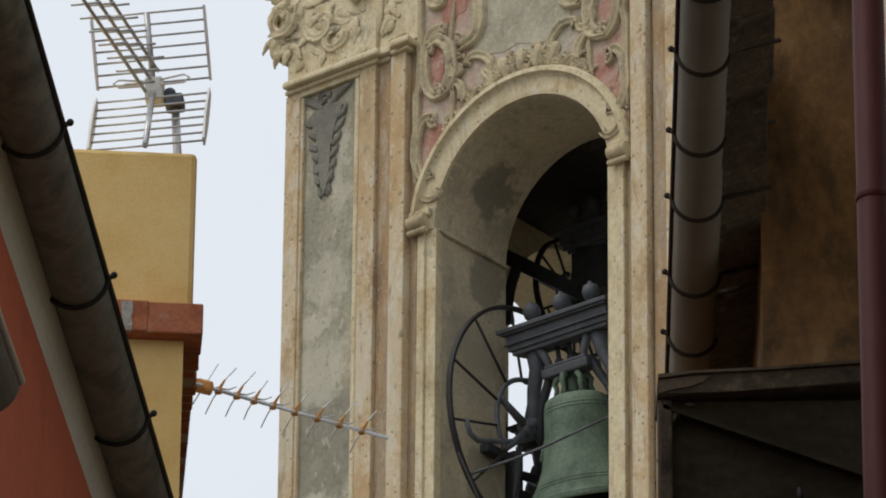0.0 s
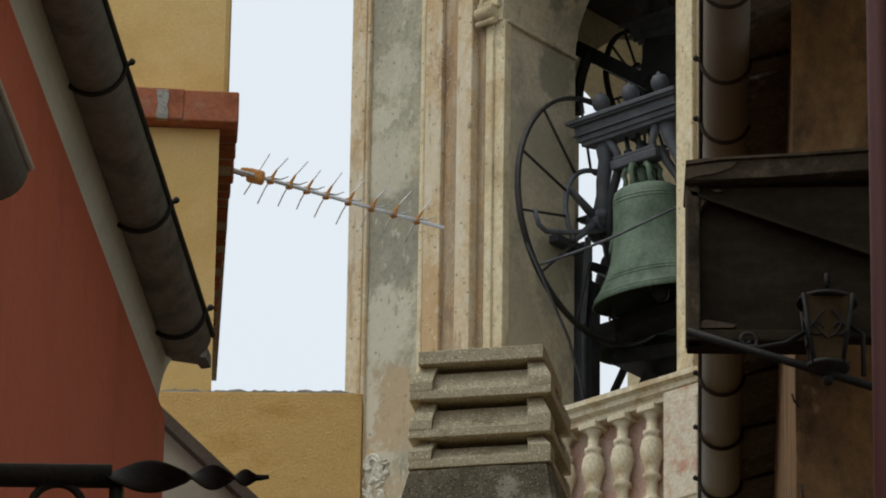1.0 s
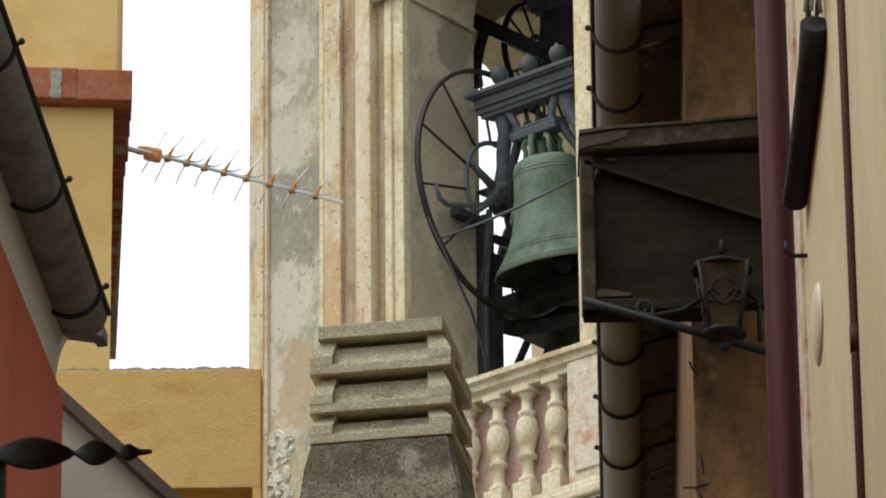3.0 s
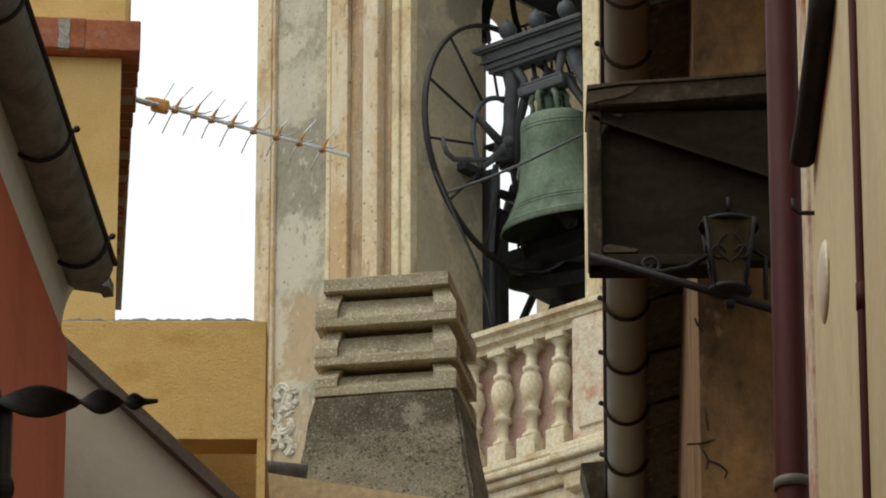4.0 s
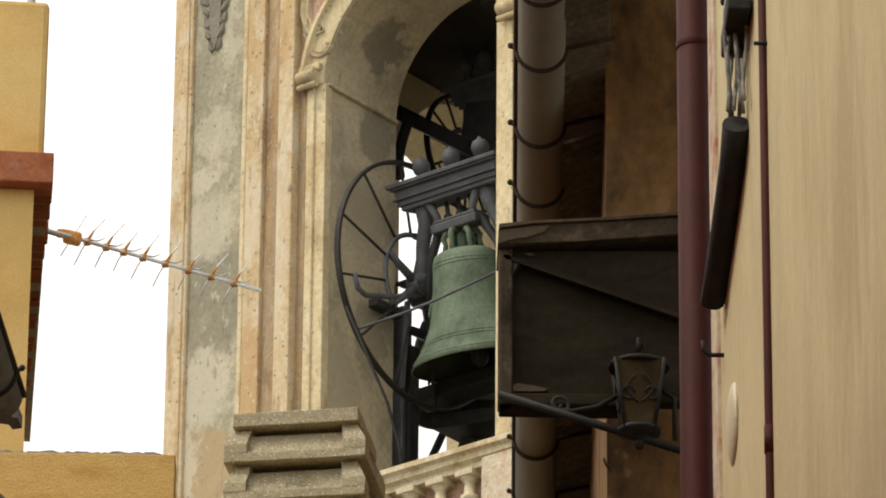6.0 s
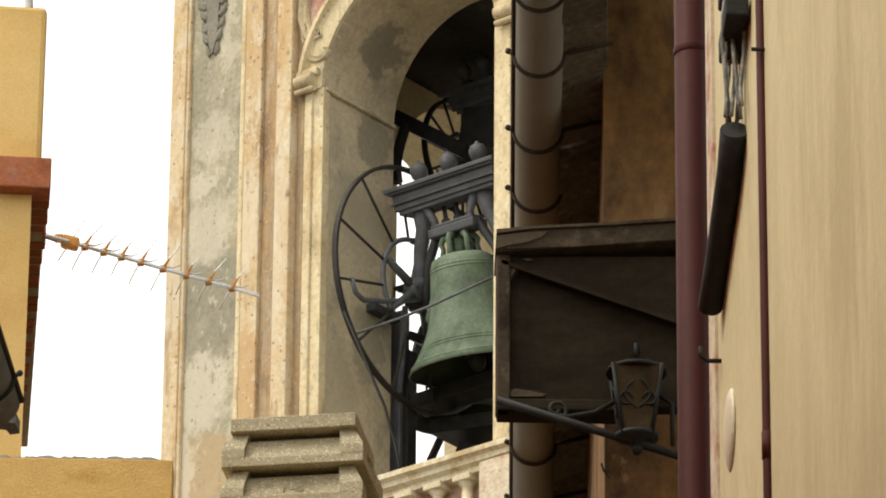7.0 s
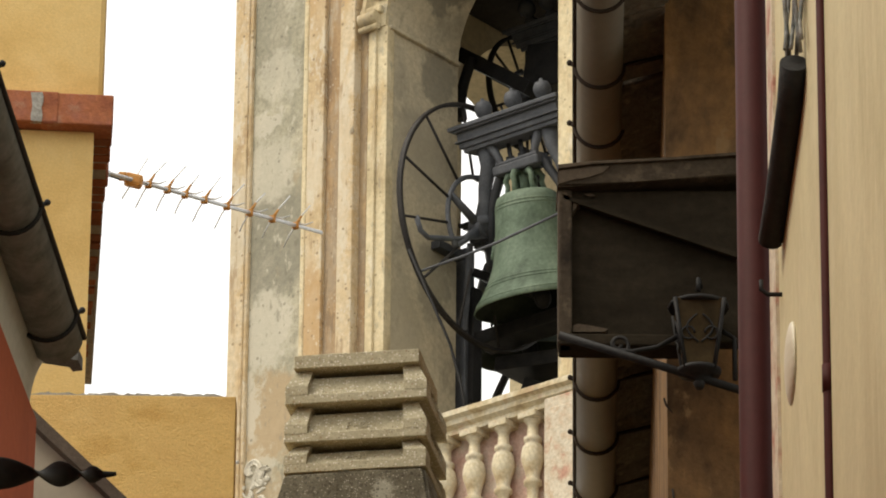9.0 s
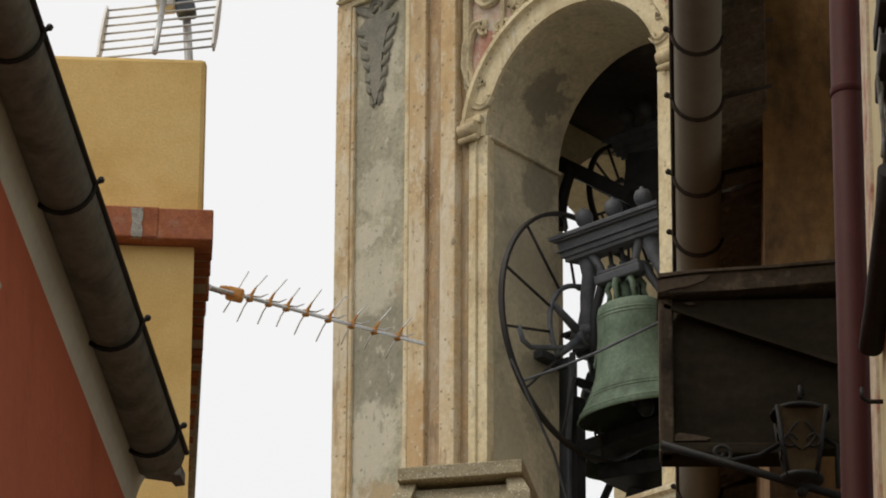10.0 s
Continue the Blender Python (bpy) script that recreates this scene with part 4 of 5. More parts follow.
    tube(bm, [(hl * .8, 0, 0), (hl * 1.25, 0, 0)], .045, 12)
    part("axle", bm, M_IRON, yoke)
    rope_wheel(yoke, wheel_x, wheel_r, wheel_r * .41, 12, radians(-31), (radians(-118), radians(8)))
    k = wheel_r / .86
    bm = bmesh.new()
    tube(bm, [(wheel_x, .02 * k, -.05 * k), (wheel_x, -.26 * k, -.11 * k), (wheel_x, -.60 * k, -.14 * k), (wheel_x, -.675 * k, -.10 * k), (wheel_x, -.70 * k, .0)], [.022 * k, .018 * k, .018 * k, .019 * k, .018 * k], 8, 1.2)
    part("lever", bm, M_IRON, yoke, "bent iron lever on the axle")
    return bell


LOC = Matrix.Translation((-0.2133, 35.8743, 0)) @ pose(0, 0, 0, 0, 0, -39.5)
hung_bell("bell", "large green bronze bell hanging in the belfry arch", LOC @ Matrix.Translation((.66, .70, S - 1.31)), .46, .78, .65, .84, .505, .86, -.41, 13, M_BELL)
# the two rear bells take the shaded patina, chamber gloom put into their colour
hung_bell("rear_bell", "green bell hung high behind the front one, coloured darker for shade", LOC @ Matrix.Translation((.10, 1.9, S + .29)), .27, .42, .36, .6, .30, .43, -.41, 30, M_BELLSHADE)
hung_bell("rear_bell", "bell low in the bell chamber, coloured darker for shade", LOC @ Matrix.Translation((-.20, 1.72, S - 1.22)), .37, .52, .55, .7, .30, .50, .46, 8, M_BELLSHADE)

# iron bell frame on which the bells turn
frame_ob = thing("bell_support", "dark painted iron frame that carries the bells", "bell frame", LOC)
def frame_beam(name, a, b, w=.06, h=.09, mat_=None):
    bm = bmesh.new()
    a, b = Vector(a), Vector(b)
    d = b - a
    q = d.to_track_quat("Z", "Y").to_matrix().to_4x4()
    box(bm, -w, w, -h, h, 0, d.length, .008, Matrix.Translation(a) @ q)
    part(name, bm, mat_ or M_BLACKIRON, frame_ob)
frame_beam("post", (-.075, .90, SILL - .15), (-.075, .90, S - 1.33), .075, .05, M_IRON)
frame_beam("post", (.02, .93, SILL - .15), (.02, .93, S - 1.62), .025, .05)
frame_beam("beam", (.03, 1.0, S - 2.0), (1.4, 1.0, S - 2.0), .10, .05)
frame_beam("post", (1.25, .84, SILL - .15), (1.25, .84, S - 1.35), .06, .08)
frame_beam("bearing", (.03, .48, S - 1.45), (.03, .76, S - 1.45), .045, .03, M_IRONDK)
frame_beam("bearing", (1.1, .84, S - 1.42), (1.48, .84, S - 1.42), .06, .05)
# knee brace from the post up to the bearing
frame_beam("brace", (.0, .84, S - 1.95), (.16, .70, S - 1.40), .02, .025, M_IRON)
frame_beam("brace", (.02, 1.0, S - 1.50), (.52, 1.0, S - 1.78), .10, .03)
# timber that carries the upper bell, and the curved iron at its end
frame_beam("crossbeam", (-.40, 1.3, S + .40), (.22, 1.3, S - .05), .07, .05)
frame_beam("crossbeam", (.14, 1.4, S + .16), (.9, 1.4, S + .02), .10, .16)
bm = bmesh.new()
tube(bm, [(-.24 - .10 * math.sin(i * .35), 1.2, S + .30 - .075 * i) for i in range(7)], .038, 8)
part("curved_iron", bm, M_BLACKIRON, frame_ob, "curved black iron below the crossbeam")
frame_beam("strut", (-.20, 1.5, S - .22), (.32, 1.5, S + .22), .022, .022)
frame_beam("strut", (-.12, 1.5, S - .30), (.34, 1.5, S + .14), .03, .03)
frame_beam("strut", (-.16, 1.5, S - .29), (.52, 1.5, S - .12), .016, .016)
frame_beam("post", (1.62, 1.0, SILL - .15), (1.62, 1.0, S + .4), .12, .14)
frame_beam("post", (1.02, 1.42, SILL - .15), (1.02, 1.42, S + .6), .06, .06)
frame_beam("brace", (-.62, 1.95, S - 1.92), (-.20, 1.95, S - 1.25), .022, .022)
frame_beam("brace", (-.70, 1.95, S - 1.55), (-.28, 1.95, S - 1.30), .018, .018)
frame_beam("brace", (.6, 2.0, SILL - .1), (.1, 1.4, S - 2.2), .05, .06)
frame_beam("brace", (-.62, 2.0, SILL + .1), (-.15, 2.0, S - 2.1), .022, .025)
frame_beam("brace", (-.55, 2.0, S - 2.2), (-.15, 2.0, SILL + .25), .022, .025)
frame_beam("beam", (.1, 1.2, S - 2.15), (1.5, 1.2, S - 2.35), .16, .05)
frame_beam("beam", (.25, 1.2, S - 2.3), (1.5, 1.2, S - 2.9), .05, .05)
bm = bmesh.new()
tube(bm, [(.27, -.08, S - 1.75), (.40, .20, S - 2.37), (.50, .20, S - 2.70), (.58, .25, SILL - .1)], .010, 6)
tagged(link("bell_rope", bm, M_BLACKIRON), "thin dark bell rope hanging from the wheel", "rope").matrix_world = LOC
bm = bmesh.new()
tube(bm, [(.15, .16, S - 1.80), (.55, .17, S - 1.785), (.81, .18, S - 1.76), (1.49, .2, S - 1.66)], .010, 6)
tagged(link("bell_cable", bm, M_IRON), "thin cable running across the front of the bell", "cable").matrix_world = LOC

# ---- yellow house with brick coping ----
yellow = thing("yellow_house", "yellow roughcast house with a brick coping and an upper block", "house", pose(-1.133, 18.9, 0, 0, 0, 4.1))
bm = bmesh.new()
box(bm, -2.2, 0, 0, 2.3, 0, 10.55)
part("wall", bm, M_YELLOW, yellow)
bm = bmesh.new()
box(bm, -2.2, -.55, 2.3, 6.0, 0, 10.3)
part("rear_wall", bm, M_YELLOW, yellow)
bm = bmesh.new()
box(bm, -2.2, .03, .03, 2.0, 10.67, 11.315, .02)
part("upper_block", bm, M_YELLOW, yellow, "yellow roughcast upper block")
bm = bmesh.new()
box(bm, -2.2, .05, -.053, 2.3, 10.558, 10.666)
part("mortar_bed", bm, M_MORTAR, yellow, "grey mortar between the coping bricks")
bm = bmesh.new()
box(bm, -.125, .125, -.06, .06, 10.552, 10.672, .006)
b0 = part("brick", bm, M_BRICK, yellow)
b0.matrix_basis = Matrix.Translation((-.06, .0, 0))
for k in range(1, 7):
    again(b0, Matrix.Translation((-.06 - .285 * k, -.003 * (k % 3), .004 * (k % 2))) @ pose(0, 0, 0, 0, .5 * (k % 3), 0), yellow)
    bm = bmesh.new()
    jx = -.203 - .285 * (k - 1)
    prism(bm, [(jx - .022, 10.556), (jx + .016, 10.555), (jx + .020, 10.58), (jx + .014, 10.60), (jx + .019, 10.625), (jx + .022, 10.65), (jx + .015, 10.668), (jx - .024, 10.666), (jx - .018, 10.61)], "y", -.066, -.04)
    rough(bm, .004, 60, 3)
    part("mortar_joint", bm, M_MORTAR, yellow, "crumbling grey mortar joint")
bm = bmesh.new()
box(bm, -.11, .11, -.03, .03, 10.555, 10.665, .005)
c0 = part("brick", bm, M_BRICK, yellow)
rnd = random.Random(3)
c0.matrix_basis = Matrix.Translation((-.045, .095, 0))
for k in range(1, 33):
    again(c0, Matrix.Translation((-.045 + rnd.uniform(-.008, .006) - .0015 * k, .095 + .068 * k, rnd.uniform(-.006, .004))) @ pose(0, 0, 0, 0, 0, rnd.uniform(-2, 2)), yellow)

# parapet in front of it, over a shaded recess
par = thing("yellow_parapet", "orange-yellow roughcast parapet with a crumbling top edge", "parapet")
bm = bmesh.new()
box(bm, -2.6, -.603, 18.72, 18.86, 9.035, 9.472, .004)
part("wall", bm, M_YELLOW2, par)
bm = bmesh.new()
rnd = random.Random(8)
xs = [-1.40 + i * .0118 for i in range(66)]
top = [9.480 + .010 * noise.noise((x * 18, 3.1, 0)) + rnd.uniform(-.003, .004) for x in xs]
prism(bm, [(-1.40, 9.468), (-.626, 9.468)] + [(x, z) for x, z in reversed(list(zip(xs, top)))], "y", 18.725, 18.855)
part("mortar_cap", bm, M_MORTAR, par, "crumbling grey mortar cap")
bm = bmesh.new()
box(bm, -.632, -.603, 18.72, 19.3, 0, 9.035)
part("post", bm, M_YELLOW2, par)
bm = bmesh.new()
box(bm, -2.6, -.632, 19.25, 19.3, 0, 9.3)
part("back_wall", bm, M_YELLOW2, par)

# ---- chimney with a stacked concrete cowl ----
chim = thing("chimney", "concrete chimney with a stacked louvred cowl and a mossy tapered base", "chimney", pose(-.228, 21.6, 0, 0, 0, -10))


def frustum(bm, w0, y00, y01, w1, y10, y11, z0, z1):
    a = [bm.verts.new((sx * w0 / 2, y, z0)) for sx, y in ((-1, y00), (1, y00), (1, y01), (-1, y01))]
    b = [bm.verts.new((sx * w1 / 2, y, z1)) for sx, y in ((-1, y10), (1, y10), (1, y11), (-1, y11))]
    bm.faces.new(list(reversed(a))), bm.faces.new(b)
    for i in range(4):
        bm.faces.new([a[i], a[(i + 1) % 4], b[(i + 1) % 4], b[i]])


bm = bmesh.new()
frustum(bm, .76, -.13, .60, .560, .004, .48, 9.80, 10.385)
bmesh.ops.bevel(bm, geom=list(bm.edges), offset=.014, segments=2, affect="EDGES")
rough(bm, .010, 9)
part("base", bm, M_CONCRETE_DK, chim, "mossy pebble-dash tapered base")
def tier(bm, w0, w1, y0, y1, d, z0, z1):
    """Four-sided block, w0 wide at its foot and w1 at its head, set back by d at the head."""
    frustum(bm, w0, y0, y1, w1, y0 + d, y1 - d, z0, z1)


def pitted(bm, amount, scale, cuts):
    """Cut the faces finer and roughen them, leaving the arrises a little chipped."""
    bmesh.ops.bevel(bm, geom=list(bm.edges), offset=.003, segments=1, affect="EDGES")
    rough(bm, amount, scale, cuts)


for z0, z1 in ((10.378, 10.507), (10.507, 10.672), (10.672, 10.828)):
    wb, wt = .572, .487
    # lip round the foot of the ring, flat below
    bm = bmesh.new()
    tier(bm, wb, wb - .004, 0, .48, .002, z0, z0 + .040)
    pitted(bm, .0016, 40, 3)
    part("louvre", bm, M_CONCRETE, chim, "concrete louvre ring with a square lip")
    # battered corner blocks with recessed panels and open slots between them
    h = z1 - .001
    for sx in (-1, 1):
        for y0b, y0t, y1b, y1t in ((.001, .042, .10, .115), (.385, .37, .479, .438)):
            bm = bmesh.new()
            xo_b, xo_t, xi = sx * (wb / 2 - .001), sx * wt / 2, sx * (wb / 2 - .093)
            xi_t = sx * (wb / 2 - .085 - .02)
            a = [bm.verts.new(p) for p in ((xi, y0b, z0 + .038), (xo_b, y0b, z0 + .038), (xo_b, y1b, z0 + .038), (xi, y1b, z0 + .038))]
            mid = [bm.verts.new(p) for p in ((xi, y0b + .003, z0 + .078), (xo_b * .992, y0b + .003, z0 + .078), (xo_b * .992, y1b, z0 + .078), (xi, y1b, z0 + .078))]
            b = [bm.verts.new(p) for p in ((xi_t, y0t, h), (xo_t, y0t, h), (xo_t, y1t, h), (xi_t, y1t, h))]
            bm.faces.new(list(reversed(a))), bm.faces.new(b)
            for lo_, hi_ in ((a, mid), (mid, b)):
                for i in range(4):
                    bm.faces.new([lo_[i], lo_[(i + 1) % 4], hi_[(i + 1) % 4], hi_[i]])
            part("corner_block", bm, M_CONCRETE, chim)
    bm = bmesh.new()
    frustum(bm, wb - .17, .016, .464, wb - .17, .060, .416, z0 + .034, z1 - .026)
    pitted(bm, .0015, 40, 3)
    part("louvre_panel", bm, M_CONCRETE, chim, "plain sloping recessed panel")
    # near-black core paints the shade seen in the slots between rings
    bm = bmesh.new()
    box(bm, -.19, .19, .12, .36, z0 + .05, z1 + .005)
    part("flue", bm, M_DARKIN, chim, "flue core inside the cowl, dark for the slots' shade")
bm = bmesh.new()
box(bm, -.252, .252, .008, .46, 10.826, 10.884)
pitted(bm, .003, 30, 5)
part("cap", bm, M_CONCRETE, chim, "flat concrete cap slab")
for z in (10.378, 10.507):
    cu_ = bpy.data.curves.new("text", "FONT")
    cu_.body, cu_.size, cu_.extrude, cu_.align_x = "F 45", .052, .001, "CENTER"
    to = new("lettering", cu_)
    me = bpy.data.meshes.new_from_object(to.evaluated_get(bpy.context.evaluated_depsgraph_get()))
    bpy.data.objects.remove(to)
    me.materials.append(M_CONCRETE)
    lo = new("lettering", me)
    lo.parent = chim
    lo.matrix_basis = pose(.0, .0225, z + .058, 68, 0, 0)
    tagged(lo, "raised cast lettering F 45")

# low gabled wall below the chimney, with a grey ridge tile
gable = thing("chimney_gable", "beige plaster gable wall below the chimney", "wall")
bm = bmesh.new()
prism(bm, [(-.72, 0), (-.72, 9.93), (-.55, 9.9), (.013, 9.81), (.6, 9.71), (.6, 0)], "y", 21.3, 22.6)
part("wall", bm, M_GABLE, gable)
bm = bmesh.new()
tube(bm, [(-.80, 21.34, 9.965), (-.525, 21.34, 9.93)], [.034, .04], 12)
part("ridge_tile", bm, M_TILE, gable, "grey lichened ridge tile")

# ---- red house with eaves gutter ----
K = .0911


def red_x(y):
    return -1.169 + K * (y - 17.075)


red = thing("red_house", "brick-red painted house with a pale cove below the eaves", "house")
bm = bmesh.new()
vs = prism(bm, [(red_x(2.0), 2.0), (red_x(17.08), 17.08), (-4.5, 17.4), (-4.5, 2.0)], "z", 0, 8.695)
part("wall", bm, M_RED, red)
bm = bmesh.new()
for y0, y1 in ((2.0, 16.96),):
    n = 8
    ring = []
    for y in (y0, y1):
        row = []
        for i in range(n + 1):
            a = math.pi / 2 * i / n
            row.append(bm.verts.new((red_x(y) - .004 + .085 * (1 - math.cos(a)), y, 8.685 + .19 * math.sin(a))))
        row.append(bm.verts.new((red_x(y) - .4, y, 8.875)))
        row.append(bm.verts.new((red_x(y) - .4, y, 8.685)))
        ring.append(row)
    m_ = len(ring[0])
    for i in range(m_):
        bm.faces.new([ring[0][i], ring[1][i], ring[1][(i + 1) % m_], ring[0][(i + 1) % m_]])
    bm.faces.new(ring[0]), bm.faces.new(list(reversed(ring[1])))
part("cove", bm, M_COVE, red, "pale painted cove under the gutter")
bm = bmesh.new()
vs = prism(bm, [(red_x(2.0) + .08, 2.0), (red_x(17.1) + .08, 17.1), (-4.5, 17.4), (-4.5, 2.0)], "z", 8.93, 8.97)
for v in bm.verts:
    if v.co.x < -4:
        v.co.z += 1.6
part("roof", bm, M_TILE, red)


def half_gutter(bm, p0, p1, r, thick=.006, seg=14):
    """A half-round trough between two points at its axis, open at the top, with a rolled front edge."""
    p0, p1 = Vector(p0), Vector(p1)
    d = (p1 - p0).normalized()
    side = Vector((d.y, -d.x, 0)).normalized()
    rings = []
    for p in (p0, p1):
        outer = [bm.verts.new(p + r * (side * math.cos(math.pi + math.pi * i / seg) + Vector((0, 0, 1)) * math.sin(math.pi + math.pi * i / seg))) for i in range(seg + 1)]
        inner = [bm.verts.new(p + (r - thick) * (side * math.cos(2 * math.pi - math.pi * i / seg) + Vector((0, 0, 1)) * math.sin(2 * math.pi - math.pi * i / seg))) for i in range(seg + 1)]
        rings.append(outer + inner)
    n = len(rings[0])
    for i in range(n):
        f = bm.faces.new([rings[0][i], rings[1][i], rings[1][(i + 1) % n], rings[0][(i + 1) % n]])
        f.smooth = i != seg and i != n - 1
    bm.faces.new(rings[0]), bm.faces.new(list(reversed(rings[1])))
    return side


def gutter_thing(name, label, p0, p1, r, ys, material, strap_mat, outer_sign):
    g = thing(name, label, "gutter")
    bm = bmesh.new()
    side = half_gutter(bm, p0, p1, r)
    part("trough", bm, material, g)
    p0, p1 = Vector(p0), Vector(p1)
    o = side * outer_sign
    bm = bmesh.new()
    tube(bm, [p0 + o * (r + .004), p1 + o * (r + .004)], .009, 8)
    part("rolled_edge", bm, strap_mat, g, "dark rolled outer edge")
    for y in ys:
        c = p0 + (p1 - p0) * ((y - p0.y) / (p1.y - p0.y))
        bm = bmesh.new()
        pts = [c + o * (r + .028) + Vector((0, 0, .012))] + [c + (r + .004) * (o * math.cos(math.pi * i / 12) - Vector((0, 0, 1)) * math.sin(math.pi * i / 12)) for i in range(13)]
        pts += [c - o * (r + .02) + Vector((0, 0, .004)), c - o * (r + .16) + Vector((0, 0, .040))]
        tube(bm, pts, .008, 6)
        ball(bm, c + o * (r + .022) + Vector((0, 0, .010)), .0105, 8, 6)
        part("bracket", bm, strap_mat, g, "dark iron gutter bracket")
    return g


def lg(y):
    return -1.017 - .11 + .0825 * (y - 16.706)


gutter_thing("left_gutter", "stained zinc half-round eaves gutter with dark iron brackets", (lg(2.0), 2.0, 8.89), (lg(16.97), 16.89, 8.89), .085,
             [13.1, 14.05, 14.98, 15.91, 16.70], M_ZINC, M_BLACKIRON, 1)
bm = bmesh.new()
x = lg(16.97)
prism(bm, [(x - .09, 16.92), (x + .065, 16.99), (x + .075, 17.07), (x + .045, 17.08), (x + .035, 17.045), (x - .06, 17.01)], "z", 8.86, 8.90)
tagged(link("eave_board_end", bm, M_TILE), "broken grey slate end beyond the gutter", "slate")

# pale gable behind the red house, with a brown verge
gg = thing("grey_house", "pale beige house gable with a brown roof verge", "house")
bm = bmesh.new()
prism(bm, [(-2.6, 0), (-2.6, 8.9), (-1.21, 8.86), (-.2, 7.875), (-.2, 0)], "y", 17.5, 17.7)
part("wall", bm, M_GREYWALL, gg)
bm = bmesh.new()
prism(bm, [(-1.30, 8.975), (-1.30, 8.925), (-.2, 7.85), (-.2, 7.90)], "y", 17.44, 18.6)
part("verge", bm, M_TRIM, gg, "brown painted roof verge")

# ---- orange-brown house at the far side of the cream one ----
orange = thing("orange_house", "stained orange-brown plaster house in shade", "house")
bm = bmesh.new()
prism(bm, [(.808, 17.3), (4.5, 17.2), (4.5, 24.0), (.99, 24.0)], "z", 0, 13.5)
part("wall", bm, M_ORANGE, orange)
# invented overhang above the view, keeps sky light off the orange wall
bm = bmesh.new()
prism(bm, [(15.9, 11.30), (15.9, 11.37), (20.4, 13.6), (20.4, 13.5)], "x", .62, 4.6)
part("roof", bm, M_SLATE, orange, "unseen slate roof overhang added to shade the wall")
for line in (((0.797, 8.884), (0.804, 8.86), (0.826, 8.832)), ((0.822, 8.576), (0.827, 8.536), (0.832, 8.5)), ((0.765, 8.455), (0.802, 8.456), (0.832, 8.464), (0.857, 8.472)), ((0.802, 8.456), (0.82, 8.425), (0.831, 8.401), (0.823, 8.369)), ((0.831, 8.401), (0.867, 8.385), (0.889, 8.362), (0.881, 8.338))):
    bm = bmesh.new()
    tube(bm, [(x, 17.2985 - .0271 * (x - .808), z) for x, z in line], [.0035] * (len(line) - 1) + [.001], 6)
    part("crack", bm, M_DARKIN, orange, "dark crack in the plaster")
# eaves of the house: thick slate slabs that carry the gutter
rnd = random.Random(4)
y = 14.4
bm = bmesh.new()
box(bm, -.11, .11, 0, .46, -.03, .03, .006)
s0 = part("slab", bm, M_SLATE, orange, "dark slate eaves slab")
s0.matrix_basis = Matrix.Translation((.71 + .0303 * (y - 17.7), y, 10.23))
while y < 23:
    y += .475
    again(s0, Matrix.Translation((.712 + .0303 * (y - 17.7) + rnd.uniform(-.008, .008), y, 10.24 + rnd.uniform(-.02, .02))) @ pose(0, 0, 0, rnd.uniform(-4, -1), rnd.uniform(-21, -15), -1.7), orange)
bm = bmesh.new()
prism(bm, [(.60, 14.2), (.70, 14.2), (.985, 23.8), (.86, 23.8)], "z", 10.30, 10.9)
part("eaves", bm, M_SLATE, orange, "dark eaves masonry")


def rg(y):
    return .618 + .0283 * (y - 18.03)


gutter_thing("right_gutter", "taupe half-round eaves gutter with thin iron brackets", (rg(14.3), 14.3, 10.19), (rg(23.5), 23.5, 10.19), .077,
             [15.1, 15.55, 16.02, 16.56, 17.02, 17.58, 18.04, 18.55, 19.1, 19.65, 20.23, 20.755, 21.27, 21.81, 22.35, 22.9], M_TAUPE, M_STRAP, -1)

# ---- boarded box on the house wall, with a wrought-iron lantern below ----
bx = thing("boarded_box", "dark boarded box projecting from the wall below a thin roof slab", "canopy")
bm = bmesh.new()
box(bm, .475, 1.2, 17.0, 17.06, 8.95, 9.47, .006)
part("body", bm, M_WOODBOX, bx)
bm = bmesh.new()
prism(bm, [(.45, 9.448), (.452, 9.508), (.56, 9.522), (.80, 9.538), (1.25, 9.580), (1.25, 9.515), (.70, 9.468)], "y", 16.93, 17.14)
bmesh.ops.bevel(bm, geom=list(bm.edges), offset=.006, segments=2, affect="EDGES")
part("roof_slab", bm, M_WOODEDGE, bx, "worn brown roof slab")
bm = bmesh.new()
prism(bm, [(.452, 9.506), (.453, 9.520), (.56, 9.533), (.80, 9.549), (1.25, 9.592), (1.25, 9.582), (.80, 9.540), (.56, 9.524)], "y", 16.92, 17.16)
part("roof_edge", bm, M_FLAKE, bx, "paler weathered upper edge")
# flaked paint at the front of the slab
bm = bmesh.new()
prism(bm, [(.453, 9.455), (.455, 9.500), (.55, 9.513), (.615, 9.519), (.595, 9.497), (.545, 9.478), (.50, 9.470)], "y", 16.925, 16.931)
part("flake", bm, M_FLAKE, bx, "bare patch on the slab's end")
bm = bmesh.new()
prism(bm, [(.46, 9.448), (.46, 9.43), (1.2, 9.17), (1.2, 9.46)], "y", 16.972, 16.990)
part("apron", bm, M_WOODBOX, bx, "sloping dark apron board")
bm = bmesh.new()
prism(bm, [(.47, 9.432), (.47, 9.418), (1.2, 9.155), (1.2, 9.172)], "y", 16.955, 16.974)
part("brace", bm, M_WOODBOX, bx, "brown sloping batten below the apron")
bm = bmesh.new()
box(bm, .457, .497, 16.955, 17.0, 8.915, 9.45, .006)
part("corner_batten", bm, M_WOODEDGE, bx, "worn corner batten")
bm = bmesh.new()
box(bm, .4535, .4575, 16.96, 17.05, 8.93, 9.45)
part("edge_strip", bm, M_FLAKE, bx, "thin pale edge of the batten")
